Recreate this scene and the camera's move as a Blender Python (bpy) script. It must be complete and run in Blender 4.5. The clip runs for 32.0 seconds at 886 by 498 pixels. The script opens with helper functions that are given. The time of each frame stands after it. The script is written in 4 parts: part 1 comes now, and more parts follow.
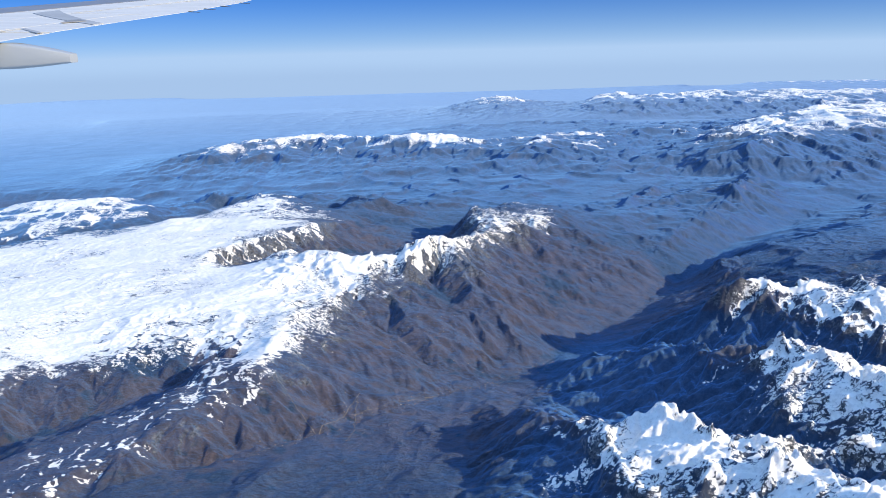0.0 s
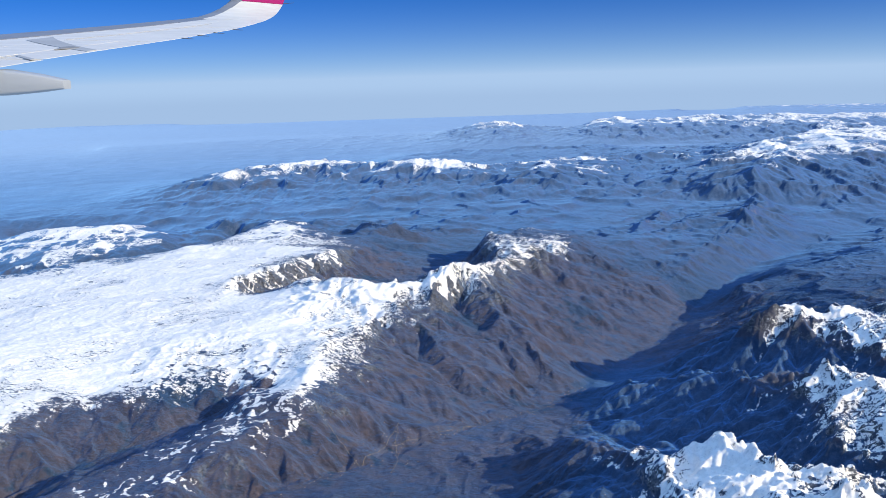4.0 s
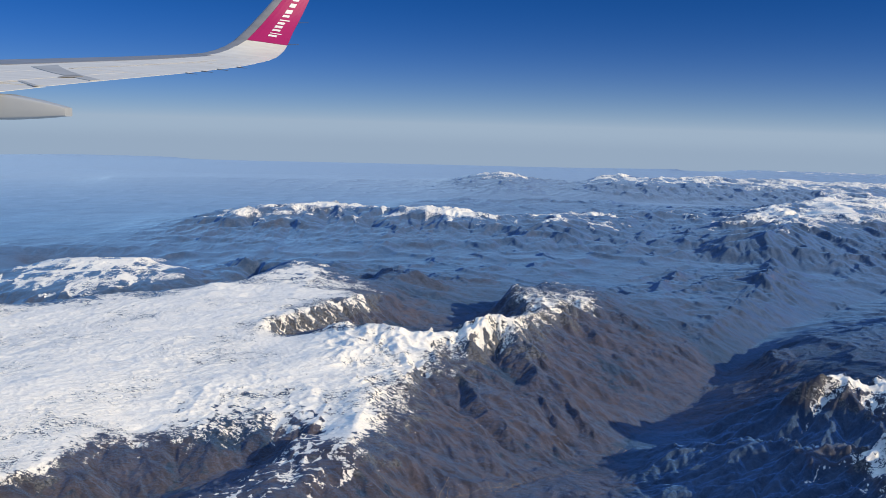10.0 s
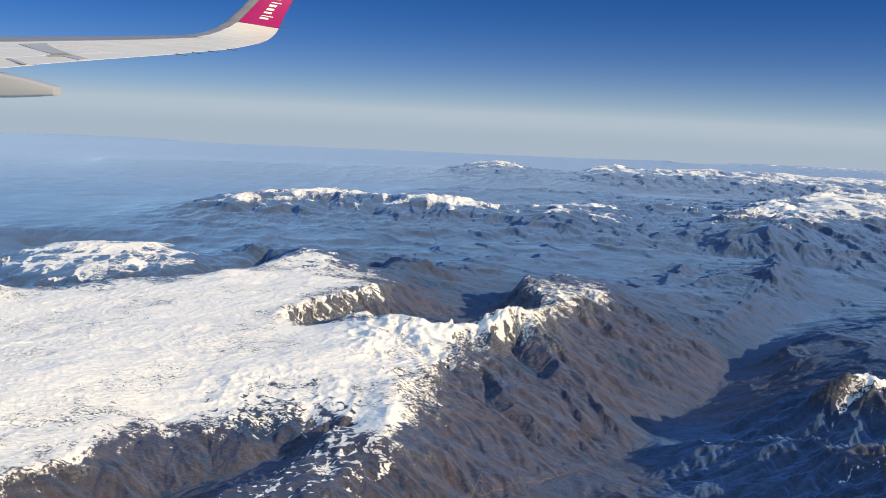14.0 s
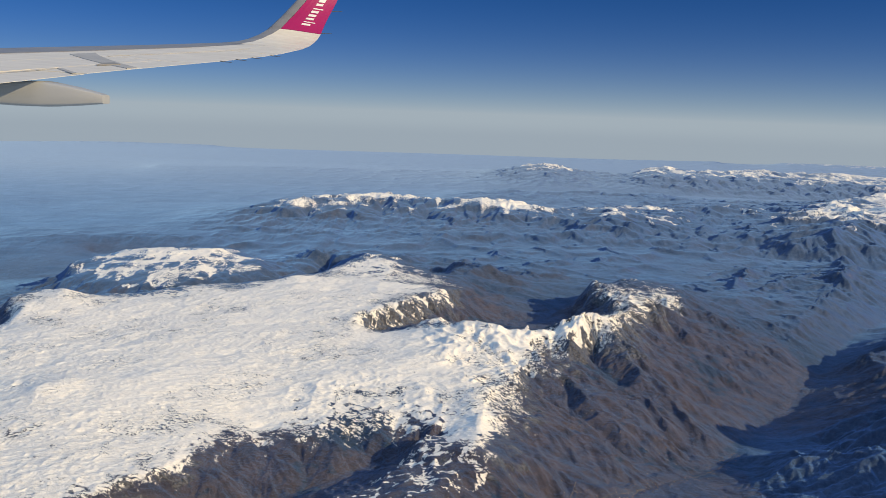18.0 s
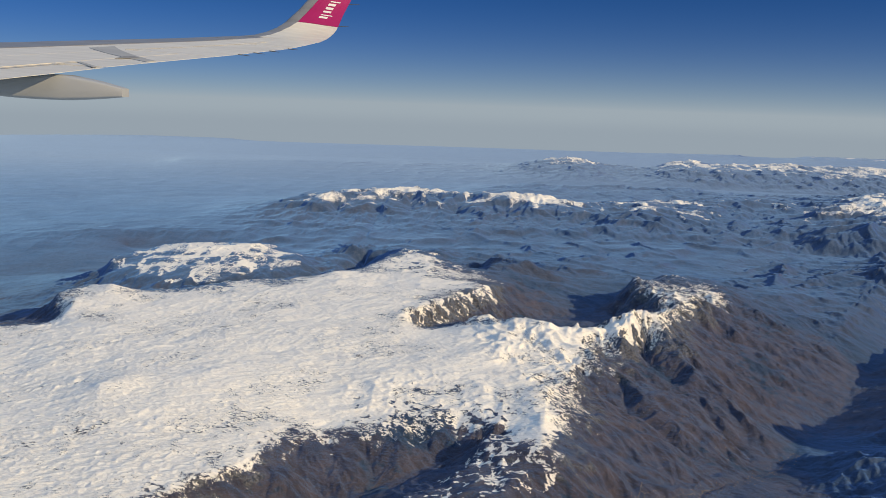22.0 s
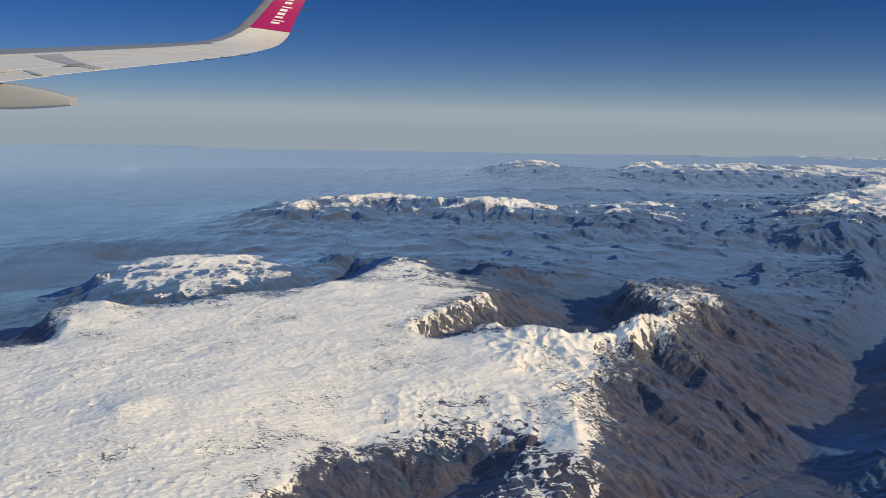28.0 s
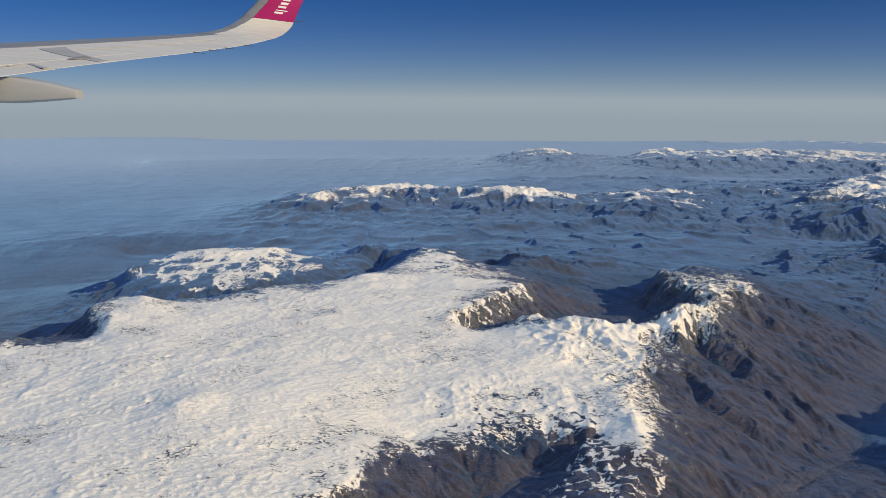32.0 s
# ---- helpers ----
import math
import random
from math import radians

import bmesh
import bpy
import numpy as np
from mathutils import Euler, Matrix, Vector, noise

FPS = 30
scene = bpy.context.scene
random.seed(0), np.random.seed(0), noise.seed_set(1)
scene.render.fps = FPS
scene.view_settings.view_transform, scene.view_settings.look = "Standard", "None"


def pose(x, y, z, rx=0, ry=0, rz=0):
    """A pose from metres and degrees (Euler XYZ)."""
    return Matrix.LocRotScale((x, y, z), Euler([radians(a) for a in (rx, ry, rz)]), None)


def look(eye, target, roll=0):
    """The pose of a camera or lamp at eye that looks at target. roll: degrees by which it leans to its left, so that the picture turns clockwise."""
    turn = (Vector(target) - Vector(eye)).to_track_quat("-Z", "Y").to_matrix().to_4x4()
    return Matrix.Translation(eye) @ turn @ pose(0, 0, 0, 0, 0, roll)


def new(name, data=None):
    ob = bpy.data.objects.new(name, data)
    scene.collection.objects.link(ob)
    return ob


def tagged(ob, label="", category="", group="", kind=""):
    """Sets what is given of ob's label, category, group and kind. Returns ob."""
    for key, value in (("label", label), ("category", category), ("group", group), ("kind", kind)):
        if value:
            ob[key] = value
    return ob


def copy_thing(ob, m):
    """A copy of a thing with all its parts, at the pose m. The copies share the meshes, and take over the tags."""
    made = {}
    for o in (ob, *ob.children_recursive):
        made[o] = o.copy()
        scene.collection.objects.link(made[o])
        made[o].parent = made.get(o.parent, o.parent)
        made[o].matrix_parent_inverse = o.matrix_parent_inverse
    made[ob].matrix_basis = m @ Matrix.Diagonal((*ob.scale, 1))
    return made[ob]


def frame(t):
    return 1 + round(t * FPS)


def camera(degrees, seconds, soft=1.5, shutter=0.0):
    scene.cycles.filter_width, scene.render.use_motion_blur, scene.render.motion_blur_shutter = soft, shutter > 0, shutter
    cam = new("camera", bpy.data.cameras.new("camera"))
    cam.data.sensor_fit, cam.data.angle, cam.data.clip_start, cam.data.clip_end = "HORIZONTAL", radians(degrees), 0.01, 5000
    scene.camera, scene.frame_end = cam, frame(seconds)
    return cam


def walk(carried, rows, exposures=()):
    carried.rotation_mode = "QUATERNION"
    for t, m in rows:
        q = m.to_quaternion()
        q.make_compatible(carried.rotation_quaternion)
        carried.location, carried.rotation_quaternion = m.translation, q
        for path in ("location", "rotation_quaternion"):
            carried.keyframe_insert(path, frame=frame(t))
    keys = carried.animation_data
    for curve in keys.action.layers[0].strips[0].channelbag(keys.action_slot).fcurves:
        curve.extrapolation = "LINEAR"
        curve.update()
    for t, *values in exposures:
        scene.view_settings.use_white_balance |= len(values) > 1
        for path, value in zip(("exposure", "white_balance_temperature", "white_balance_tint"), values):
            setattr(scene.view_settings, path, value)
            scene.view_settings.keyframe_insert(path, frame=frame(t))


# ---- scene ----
cam = camera(55.6, 32.0, soft=0.75)
MODEL = 0.4                                                # the land is laid out in units of this many metres
METRES, EYE, TILT, LEAN, TURN = 50.0 * MODEL, 55.0 * MODEL, -13.4, 1.4, 0.0
ROWS = [
    (0.0, 0.0, 0.0, 0.0, 0.0, 0.0, -0.0),
    (0.5, -0.015, 0.0013, 0.0008, 0.09, -0.04, 0.06),
    (1.0, -0.0305, 0.0025, 0.0021, 0.31, -0.02, 0.26),
    (1.5, -0.0465, 0.004, 0.003, 0.22, 0.11, 0.3),
    (2.0, -0.061, 0.0053, 0.0047, 0.11, 0.19, 0.31),
    (2.5, -0.0765, 0.0061, 0.0057, 0.09, 0.27, 0.36),
    (3.0, -0.0906, 0.0063, 0.006, 0.32, 0.4, 0.57),
    (3.5, -0.1041, 0.0094, 0.0089, -0.36, 1.29, 0.41),
    (5.5, -0.1703, 0.0173, 0.0106, -0.33, 1.91, -0.22),
    (6.0, -0.1811, 0.0187, 0.0127, -0.16, 1.65, -0.57),
    (6.5, -0.1957, 0.0197, 0.0147, -0.15, 1.51, -0.8),
    (7.0, -0.2132, 0.019, 0.0161, 0.2, 1.62, -0.73),
    (7.5, -0.2259, 0.0166, 0.0184, 1.34, 2.46, -1.11),
    (8.0, -0.2406, 0.0162, 0.0198, 0.88, 3.51, -1.11),
    (8.5, -0.256, 0.0168, 0.0188, 0.45, 4.2, -1.39),
    (9.0, -0.2726, 0.0198, 0.0201, 0.45, 4.1, -1.57),
    (9.5, -0.2846, 0.0183, 0.0217, -0.11, 4.76, -1.97),
    (10.0, -0.3012, 0.0202, 0.0206, -1.33, 4.83, -2.67),
    (10.5, -0.3186, 0.0248, 0.0235, -2.6, 4.78, -2.65),
    (11.0, -0.3344, 0.0286, 0.0245, -2.64, 4.54, -2.9),
    (11.5, -0.3496, 0.0308, 0.0259, -2.58, 4.47, -3.12),
    (12.0, -0.3658, 0.0338, 0.0264, -2.43, 4.39, -3.26),
    (12.5, -0.3799, 0.0351, 0.0269, -2.45, 4.49, -3.19),
    (13.0, -0.3948, 0.0366, 0.0286, -2.45, 4.34, -3.46),
    (13.5, -0.4106, 0.0383, 0.0291, -2.33, 4.14, -3.57),
    (14.0, -0.4252, 0.0398, 0.0301, -2.21, 4.0, -3.63),
    (14.5, -0.4409, 0.0415, 0.03, -2.05, 3.89, -3.73),
    (16.5, -0.5041, 0.0558, 0.0323, -0.69, 4.33, -3.4),
    (17.0, -0.5197, 0.058, 0.033, 0.16, 4.15, -3.47),
    (17.5, -0.5351, 0.0585, 0.0342, 0.51, 4.02, -3.5),
    (18.0, -0.5507, 0.0607, 0.035, 0.62, 4.03, -3.53),
    (18.5, -0.5654, 0.0602, 0.0362, 0.81, 3.73, -3.66),
    (19.0, -0.5808, 0.0624, 0.0377, 0.97, 3.51, -3.8),
    (19.5, -0.5958, 0.0634, 0.0382, 1.26, 3.42, -3.84),
    (20.0, -0.6124, 0.0651, 0.0387, 1.34, 3.51, -3.83),
    (20.5, -0.6276, 0.0662, 0.0396, 1.52, 3.41, -3.89),
    (21.0, -0.6433, 0.0672, 0.0415, 1.56, 3.48, -3.91),
    (21.5, -0.6587, 0.0689, 0.0399, 1.66, 3.56, -3.75),
    (22.0, -0.6736, 0.0702, 0.0411, 1.72, 3.49, -3.72),
    (22.5, -0.6891, 0.0724, 0.0418, 1.81, 3.55, -3.66),
    (23.0, -0.7045, 0.0737, 0.0433, 1.87, 3.81, -3.23),
    (23.5, -0.7193, 0.0777, 0.0437, 1.69, 4.35, -2.84),
    (24.0, -0.7354, 0.0798, 0.0447, 1.62, 4.41, -2.71),
    (24.5, -0.7498, 0.0825, 0.0455, 1.19, 3.73, -2.89),
    (25.0, -0.7647, 0.0825, 0.047, 0.37, 3.76, -2.75),
    (25.5, -0.7817, 0.0856, 0.046, -0.15, 3.44, -2.26),
    (26.0, -0.7974, 0.0859, 0.0483, -0.64, 3.57, -2.56),
    (26.5, -0.813, 0.0873, 0.0481, -0.7, 3.57, -2.27),
    (28.5, -0.8736, 0.1022, 0.0521, -1.35, 3.97, -2.22),
    (29.0, -0.8903, 0.1047, 0.0532, -1.63, 3.55, -1.95),
    (29.5, -0.9065, 0.1052, 0.0542, -1.41, 3.43, -2.06),
    (30.0, -0.923, 0.1061, 0.0547, -1.26, 3.17, -2.1),
    (30.5, -0.9381, 0.1061, 0.0562, -1.26, 3.04, -1.93),
    (31.0, -0.9555, 0.1067, 0.0573, -1.1, 3.13, -1.92),
    (31.5, -0.9719, 0.1069, 0.0584, -0.87, 3.12, -1.86),
    (32.0, -0.987, 0.1081, 0.0588, -0.68, 3.12, -1.69),
]
EXPOSURES = [(0.0, 0.45, 5850, 10.0), (3.3, 0.42, 5850, 10.0), (5.5, 0.19, 5950, 10.0), (7.5, 0.14, 5850, 10.0), (8.1, 0.07, 5800, 10.0), (8.8, -0.03, 7610, 10.0), (9.4, -0.03, 7460, 10.0),
             (10.0, -0.03, 6560, 10.0), (11.0, 0.12, 6960, 10.0), (12.0, 0.22, 7110, 10.0), (13.0, 0.25, 7410, 10.0), (14.0, 0.22, 7460, 10.0),
             (17.0, -0.02, 7610, 10.0), (20.0, -0.12, 7760, 10.0), (25.0, -0.22, 7710, 10.0), (32.0, -0.22, 7710, 10.0)]
walk(cam, [(t, pose(0, 0, EYE, TILT, LEAN, TURN) @ pose(METRES * x, METRES * y, METRES * z, 90 + pitch, roll, yaw)) for t, x, y, z, yaw, pitch, roll in ROWS], EXPOSURES)

# ---- world, sun, exposure ----
SUN_EL, SUN_AZ = radians(22.0), radians(114.0)          # azimuth clockwise from +y
TO_SUN = Vector((math.sin(SUN_AZ) * math.cos(SUN_EL), math.cos(SUN_AZ) * math.cos(SUN_EL), math.sin(SUN_EL)))
world = bpy.data.worlds.new("world")
scene.world = world
world.use_nodes = True
wn = world.node_tree.nodes
sky = wn.new("ShaderNodeTexSky")
sky.sky_type, sky.sun_disc = "NISHITA", False
sky.sun_elevation, sky.sun_rotation = SUN_EL, SUN_AZ
sky.altitude, sky.air_density, sky.dust_density, sky.ozone_density = 8000, 1.5, 3.0, 10.0
SKY_STRENGTH, HAZE, MURK, DOME = 0.058, (0.36, 0.465, 0.595), (0.31, 0.41, 0.545), (0.28, 0.49, 0.88)            # the haze that lies along the whole horizon thins out upwards
wn["Background"].inputs["Strength"].default_value = SKY_STRENGTH
wl = world.node_tree.links
up = wn.new("ShaderNodeSeparateXYZ")
wl.new(wn.new("ShaderNodeTexCoord").outputs["Generated"], up.inputs[0])
veil = wn.new("ShaderNodeMix")
fall, thin, cap = (wn.new("ShaderNodeMath") for _ in range(3))
fall.operation, thin.operation, cap.operation = "MULTIPLY_ADD", "EXPONENT", "MINIMUM"
fall.inputs[1].default_value, fall.inputs[2].default_value, cap.inputs[1].default_value = -27.0, -0.1, 0.96
wl.new(up.outputs[2], fall.inputs[0])
wl.new(fall.outputs[0], thin.inputs[0])
wl.new(thin.outputs[0], cap.inputs[0])
veil.data_type = "RGBA"
wl.new(cap.outputs[0], veil.inputs[0])
climb, dome = wn.new("ShaderNodeMapRange"), wn.new("ShaderNodeMix")      # a brighter zenith, added out of view to fill the shade
climb.interpolation_type, dome.data_type = "SMOOTHSTEP", "RGBA"
climb.inputs["From Min"].default_value, climb.inputs["From Max"].default_value = 0.13, 0.8
wl.new(up.outputs[2], climb.inputs["Value"])
wl.new(climb.outputs[0], dome.inputs[0])
deep = wn.new("ShaderNodeMix")                            # thin, clean air at this height: a deeper blue
deep.data_type, deep.blend_type = "RGBA", "MULTIPLY"
deep.inputs[0].default_value, deep.inputs[7].default_value = 1.0, (0.11, 0.80, 1.12, 1.0)
wl.new(sky.outputs[0], deep.inputs[6])
wl.new(deep.outputs[2], dome.inputs[6])
dome.inputs[7].default_value = tuple(c / SKY_STRENGTH for c in DOME) + (1.0,)
wl.new(dome.outputs[2], veil.inputs[6])
veil.inputs[7].default_value = tuple(c / SKY_STRENGTH for c in HAZE) + (1.0,)
sink, murk = wn.new("ShaderNodeMapRange"), wn.new("ShaderNodeMix")       # the lowest, thickest haze is bluer than the band above it
sink.interpolation_type, murk.data_type = "SMOOTHSTEP", "RGBA"
sink.inputs["From Min"].default_value, sink.inputs["From Max"].default_value = -0.008, -0.03
wl.new(up.outputs[2], sink.inputs["Value"])
wl.new(sink.outputs[0], murk.inputs[0])
wl.new(veil.outputs[2], murk.inputs[6])
murk.inputs[7].default_value = tuple(c / SKY_STRENGTH for c in MURK) + (1.0,)
wl.new(murk.outputs[2], wn["Background"].inputs[0])
sun_data = bpy.data.lights.new("sun", "SUN")
sun_data.energy, sun_data.angle, sun_data.color = 4.3, radians(0.53), (1.0, 0.84, 0.56)
sun = new("sun", sun_data)
sun.matrix_world = look(TO_SUN * 3000, (0, 0, 0))


# ---- materials ----
class Nodes:
    """Short ways to wire a node material."""

    def __init__(self, name):
        self.mat = bpy.data.materials.new(name)
        self.mat.use_nodes = True
        self.tree = self.mat.node_tree
        self.bsdf = self.tree.nodes["Principled BSDF"]

    def node(self, kind, **sockets):
        n = self.tree.nodes.new(kind)
        for key, value in sockets.items():
            self.put(n.inputs[key.replace("_", " ")], value)
        return n

    def put(self, socket, value):
        if isinstance(value, bpy.types.NodeSocket):
            self.tree.links.new(value, socket)
        else:
            socket.default_value = value

    def place(self):
        n = self.node("ShaderNodeVectorMath")
        n.operation = "SCALE"
        n.inputs[3].default_value = 1 / MODEL
        self.put(n.inputs[0], self.node("ShaderNodeNewGeometry").outputs["Position"])
        return n.outputs[0]

    def noise(self, scale, detail=4.0, rough=0.55, stretch=None, lacunarity=2.0, warp=0.0, kind="FBM"):
        where = self.place()
        if stretch:
            m = self.node("ShaderNodeMapping", Vector=where, Rotation=stretch[0], Scale=stretch[1])
            where = m.outputs[0]
        n = self.node("ShaderNodeTexNoise", Vector=where, Scale=scale, Detail=detail, Roughness=rough, Lacunarity=lacunarity, Distortion=warp)
        n.noise_type = kind
        if kind != "FBM":
            n.inputs["Offset"].default_value, n.inputs["Gain"].default_value = 0.9, 2.0
        return n.outputs[0]

    def math(self, op, a, b=0.0, c=0.0):
        n = self.node("ShaderNodeMath")
        n.operation = op
        for s, v in zip(n.inputs, (a, b, c)):
            self.put(s, v)
        return n.outputs[0]

    def ramp(self, value, lo, hi, smooth=True):
        n = self.node("ShaderNodeMapRange", Value=value)
        n.interpolation_type = "SMOOTHSTEP" if smooth else "LINEAR"
        n.inputs["From Min"].default_value, n.inputs["From Max"].default_value = lo, hi
        return n.outputs[0]

    def mix(self, fac, a, b):
        n = self.node("ShaderNodeMix")
        n.data_type = "RGBA"
        for s, v in ((n.inputs[0], fac), (n.inputs[6], a), (n.inputs[7], b)):
            self.put(s, (*v, 1.0) if isinstance(v, tuple) else v)
        return n.outputs[2]

    def attr(self, name):
        n = self.node("ShaderNodeAttribute")
        n.attribute_name = name
        return n.outputs["Fac"]

    def bump(self, height, strength, distance, normal=None):
        n = self.node("ShaderNodeBump", Height=height, Strength=strength, Distance=distance * MODEL)
        if normal:
            self.put(n.inputs["Normal"], normal)
        return n.outputs[0]

    def set(self, **values):
        for key, value in values.items():
            self.put(self.bsdf.inputs[key.replace("_", " ")], (*value, 1.0) if isinstance(value, tuple) else value)
        return self.mat


def land_material():
    """Snow over bare rock, dry bracken slopes, woods and fields, with the air's haze painted in. Attributes of the
    land: snow (depth), dry (bracken), woods with their haze sheen, crag, two painted hazes, rough (broken snow).
    """
    m = Nodes("mountain_land")
    fine, mid, big = m.noise(2.6, 7, 0.75), m.noise(0.45, 6, 0.62), m.noise(0.07, 5, 0.55)
    scrub, grit = m.noise(0.9, 8, 0.75, warp=0.6), m.noise(7.0, 3, 0.6)

    def swing(value, by):
        return m.math("MULTIPLY", m.math("SUBTRACT", value, 0.5), by)

    bracken = m.mix(m.ramp(mid, 0.35, 0.65), (0.052, 0.045, 0.054), (0.108, 0.087, 0.093))
    earth = m.mix(m.ramp(scrub, 0.40, 0.64), (0.036, 0.038, 0.050), (0.076, 0.072, 0.084))
    # woods are tinted blue to stand in for haze, more so far off
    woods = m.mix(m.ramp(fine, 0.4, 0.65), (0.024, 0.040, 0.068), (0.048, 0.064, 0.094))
    haze_woods = m.mix(m.ramp(m.math("ADD", fine, swing(mid, 1.2)), 0.36, 0.66), (0.034, 0.055, 0.095), (0.064, 0.088, 0.136))
    woods = m.mix(m.attr("blue_haze"), woods, haze_woods)
    rock = m.mix(m.ramp(fine, 0.38, 0.66), (0.040, 0.039, 0.043), (0.21, 0.20, 0.195))
    dry = m.ramp(m.math("ADD", m.attr("dry"), swing(big, 1.6)), 0.3, 0.75)
    soil = m.mix(dry, earth, bracken)
    fields = m.ramp(m.math("ADD", swing(scrub, 1.0), swing(big, 1.0)), 0.11, 0.22)
    soil = m.mix(m.math("MULTIPLY", fields, 0.35), soil, (0.17, 0.112, 0.085))
    # blue-grey haze tone mixed into the soil of the far land
    soil = m.mix(m.math("MULTIPLY", m.attr("blue_haze"), 0.4), soil, (0.056, 0.072, 0.106))
    wooded = m.ramp(m.math("ADD", m.attr("wood_haze"), m.math("ADD", swing(mid, 1.6), m.math("ADD", swing(big, 1.8), swing(m.noise(0.022, 5, 0.6), 1.8)))), 0.35, 0.6)
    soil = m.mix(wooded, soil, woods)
    soil = m.mix(m.ramp(m.math("ADD", m.attr("crag"), m.math("ADD", swing(mid, 1.5), swing(scrub, 1.2))), 0.45, 0.75), soil, rock)
    # aerial haze painted as a pale blue-grey base tone
    soil = m.mix(m.math("MULTIPLY", m.attr("far_haze"), 0.35), soil, (0.14, 0.17, 0.21))
    # snow lies by height, thins out on steep and wind-swept ground; boulders and lone trees stick out in places
    patch = m.math("ADD", swing(mid, 6.0), m.math("ADD", swing(scrub, 8.0), m.math("ADD", swing(big, 3.0), swing(fine, 5.0))))
    dots = m.math("MULTIPLY", m.ramp(m.math("ADD", fine, swing(grit, 0.5)), 0.52, 0.58), m.ramp(m.math("ADD", big, swing(mid, 0.8)), 0.42, 0.58))
    grooves = m.noise(1.2, 6, 0.6, ((0, 0, 0.45), (0.7, 1.35, 1.0)), warp=0.35, kind="RIDGED_MULTIFRACTAL")
    grooves = m.ramp(grooves, 0.15, 1.25, False)
    scars = m.math("MULTIPLY", m.ramp(m.math("ADD", grooves, swing(fine, 0.6)), 0.82, 0.97), m.ramp(m.math("ADD", mid, m.math("ADD", swing(big, 0.9), m.attr("rough"))), 0.50, 0.70))
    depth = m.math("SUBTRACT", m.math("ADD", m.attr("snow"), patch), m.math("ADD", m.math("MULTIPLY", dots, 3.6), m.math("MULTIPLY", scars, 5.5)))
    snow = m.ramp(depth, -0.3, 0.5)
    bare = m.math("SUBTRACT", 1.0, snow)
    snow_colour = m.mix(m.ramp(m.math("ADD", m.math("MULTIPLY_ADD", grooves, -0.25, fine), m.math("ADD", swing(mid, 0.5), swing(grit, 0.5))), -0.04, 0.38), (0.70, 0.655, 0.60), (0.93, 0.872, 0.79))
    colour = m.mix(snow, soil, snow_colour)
    drift = m.math("ADD", m.noise(3.4, 6, 0.7, ((0, 0, 0.6), (0.8, 1.25, 1.0)), warp=0.3), m.math("MULTIPLY", grooves, 0.9))
    drift = m.math("MULTIPLY", drift, m.math("MULTIPLY", snow, m.math("MULTIPLY_ADD", m.ramp(big, 0.4, 0.6), 0.5, 0.5)))
    rills = m.noise(0.6, 5, 0.55, warp=0.4, kind="RIDGED_MULTIFRACTAL")
    rough = m.math("ADD", m.math("ADD", fine, m.math("MULTIPLY", grit, 0.25)), m.math("MULTIPLY", rills, 0.3))
    rough = m.bump(m.math("MULTIPLY", rough, m.math("MULTIPLY", bare, m.math("MULTIPLY_ADD", m.attr("blue_haze"), -0.9, 1.0))), 0.95, 0.36)
    relief = m.bump(drift, 0.5, 0.19, rough)
    gloss = m.math("ADD", m.math("MULTIPLY", snow, -0.25), 0.9)
    # a bluish sheen on bare ground imitates the air's haze, growing with distance
    sheen_mottle = m.math("MULTIPLY_ADD", m.math("MULTIPLY_ADD", m.attr("far_haze"), -0.7, m.math("MULTIPLY_ADD", m.attr("blue_haze"), -0.25, 1.0)), m.math("ADD", swing(mid, -1.3), m.math("ADD", swing(big, -1.4), swing(scrub, 0.8))), 1.0)
    haze_sheen = m.math("MINIMUM", m.math("MULTIPLY", bare, m.math("MULTIPLY", sheen_mottle, m.math("MULTIPLY_ADD", m.attr("wood_haze"), m.math("MULTIPLY_ADD", m.attr("far_haze"), 0.56, 0.43), 0.21))), 1.0)
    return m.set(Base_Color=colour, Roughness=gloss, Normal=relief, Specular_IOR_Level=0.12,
                 Sheen_Weight=haze_sheen, Sheen_Roughness=0.55, Sheen_Tint=m.mix(m.attr("far_haze"), (0.18, 0.46, 1.0), (0.30, 0.47, 0.76)))


def paint_material(name, colour, rough=0.4, dirt=0.12, metallic=0.0):
    m = Nodes(name)
    streak = m.noise(0.005, 5, 0.6, ((0, 0, 0.1), (0.3, 1.6, 1.6)))
    dark = tuple(c * (1 - dirt) for c in colour)
    return m.set(Base_Color=m.mix(m.ramp(streak, 0.35, 0.65), colour, dark), Roughness=rough, Metallic=metallic)


LAND = land_material()
WING_WHITE = paint_material("wing_grey_white_paint", (0.72, 0.68, 0.61), 0.45)
# the fairing's weaker light is put into its paint as a darker grey
FAIRING_GREY = paint_material("fairing_dimmed_grey", (0.37, 0.38, 0.395), 0.45)
WING_METAL = paint_material("bare_slat_metal", (0.22, 0.23, 0.26), 0.5, 0.15, 0.0)
WING_GREY = paint_material("hinge_grey_paint", (0.42, 0.41, 0.39), 0.5)
WING_PLATE = paint_material("plate_brown_grey", (0.27, 0.255, 0.235), 0.55)
WING_DARK = paint_material("gap_shade_and_wicks", (0.10, 0.10, 0.105), 0.7)
MAGENTA = paint_material("magenta_paint", (0.40, 0.005, 0.115), 0.4, 0.06)
MARK_WHITE = paint_material("white_marking", (0.82, 0.80, 0.80), 0.45, 0.05)


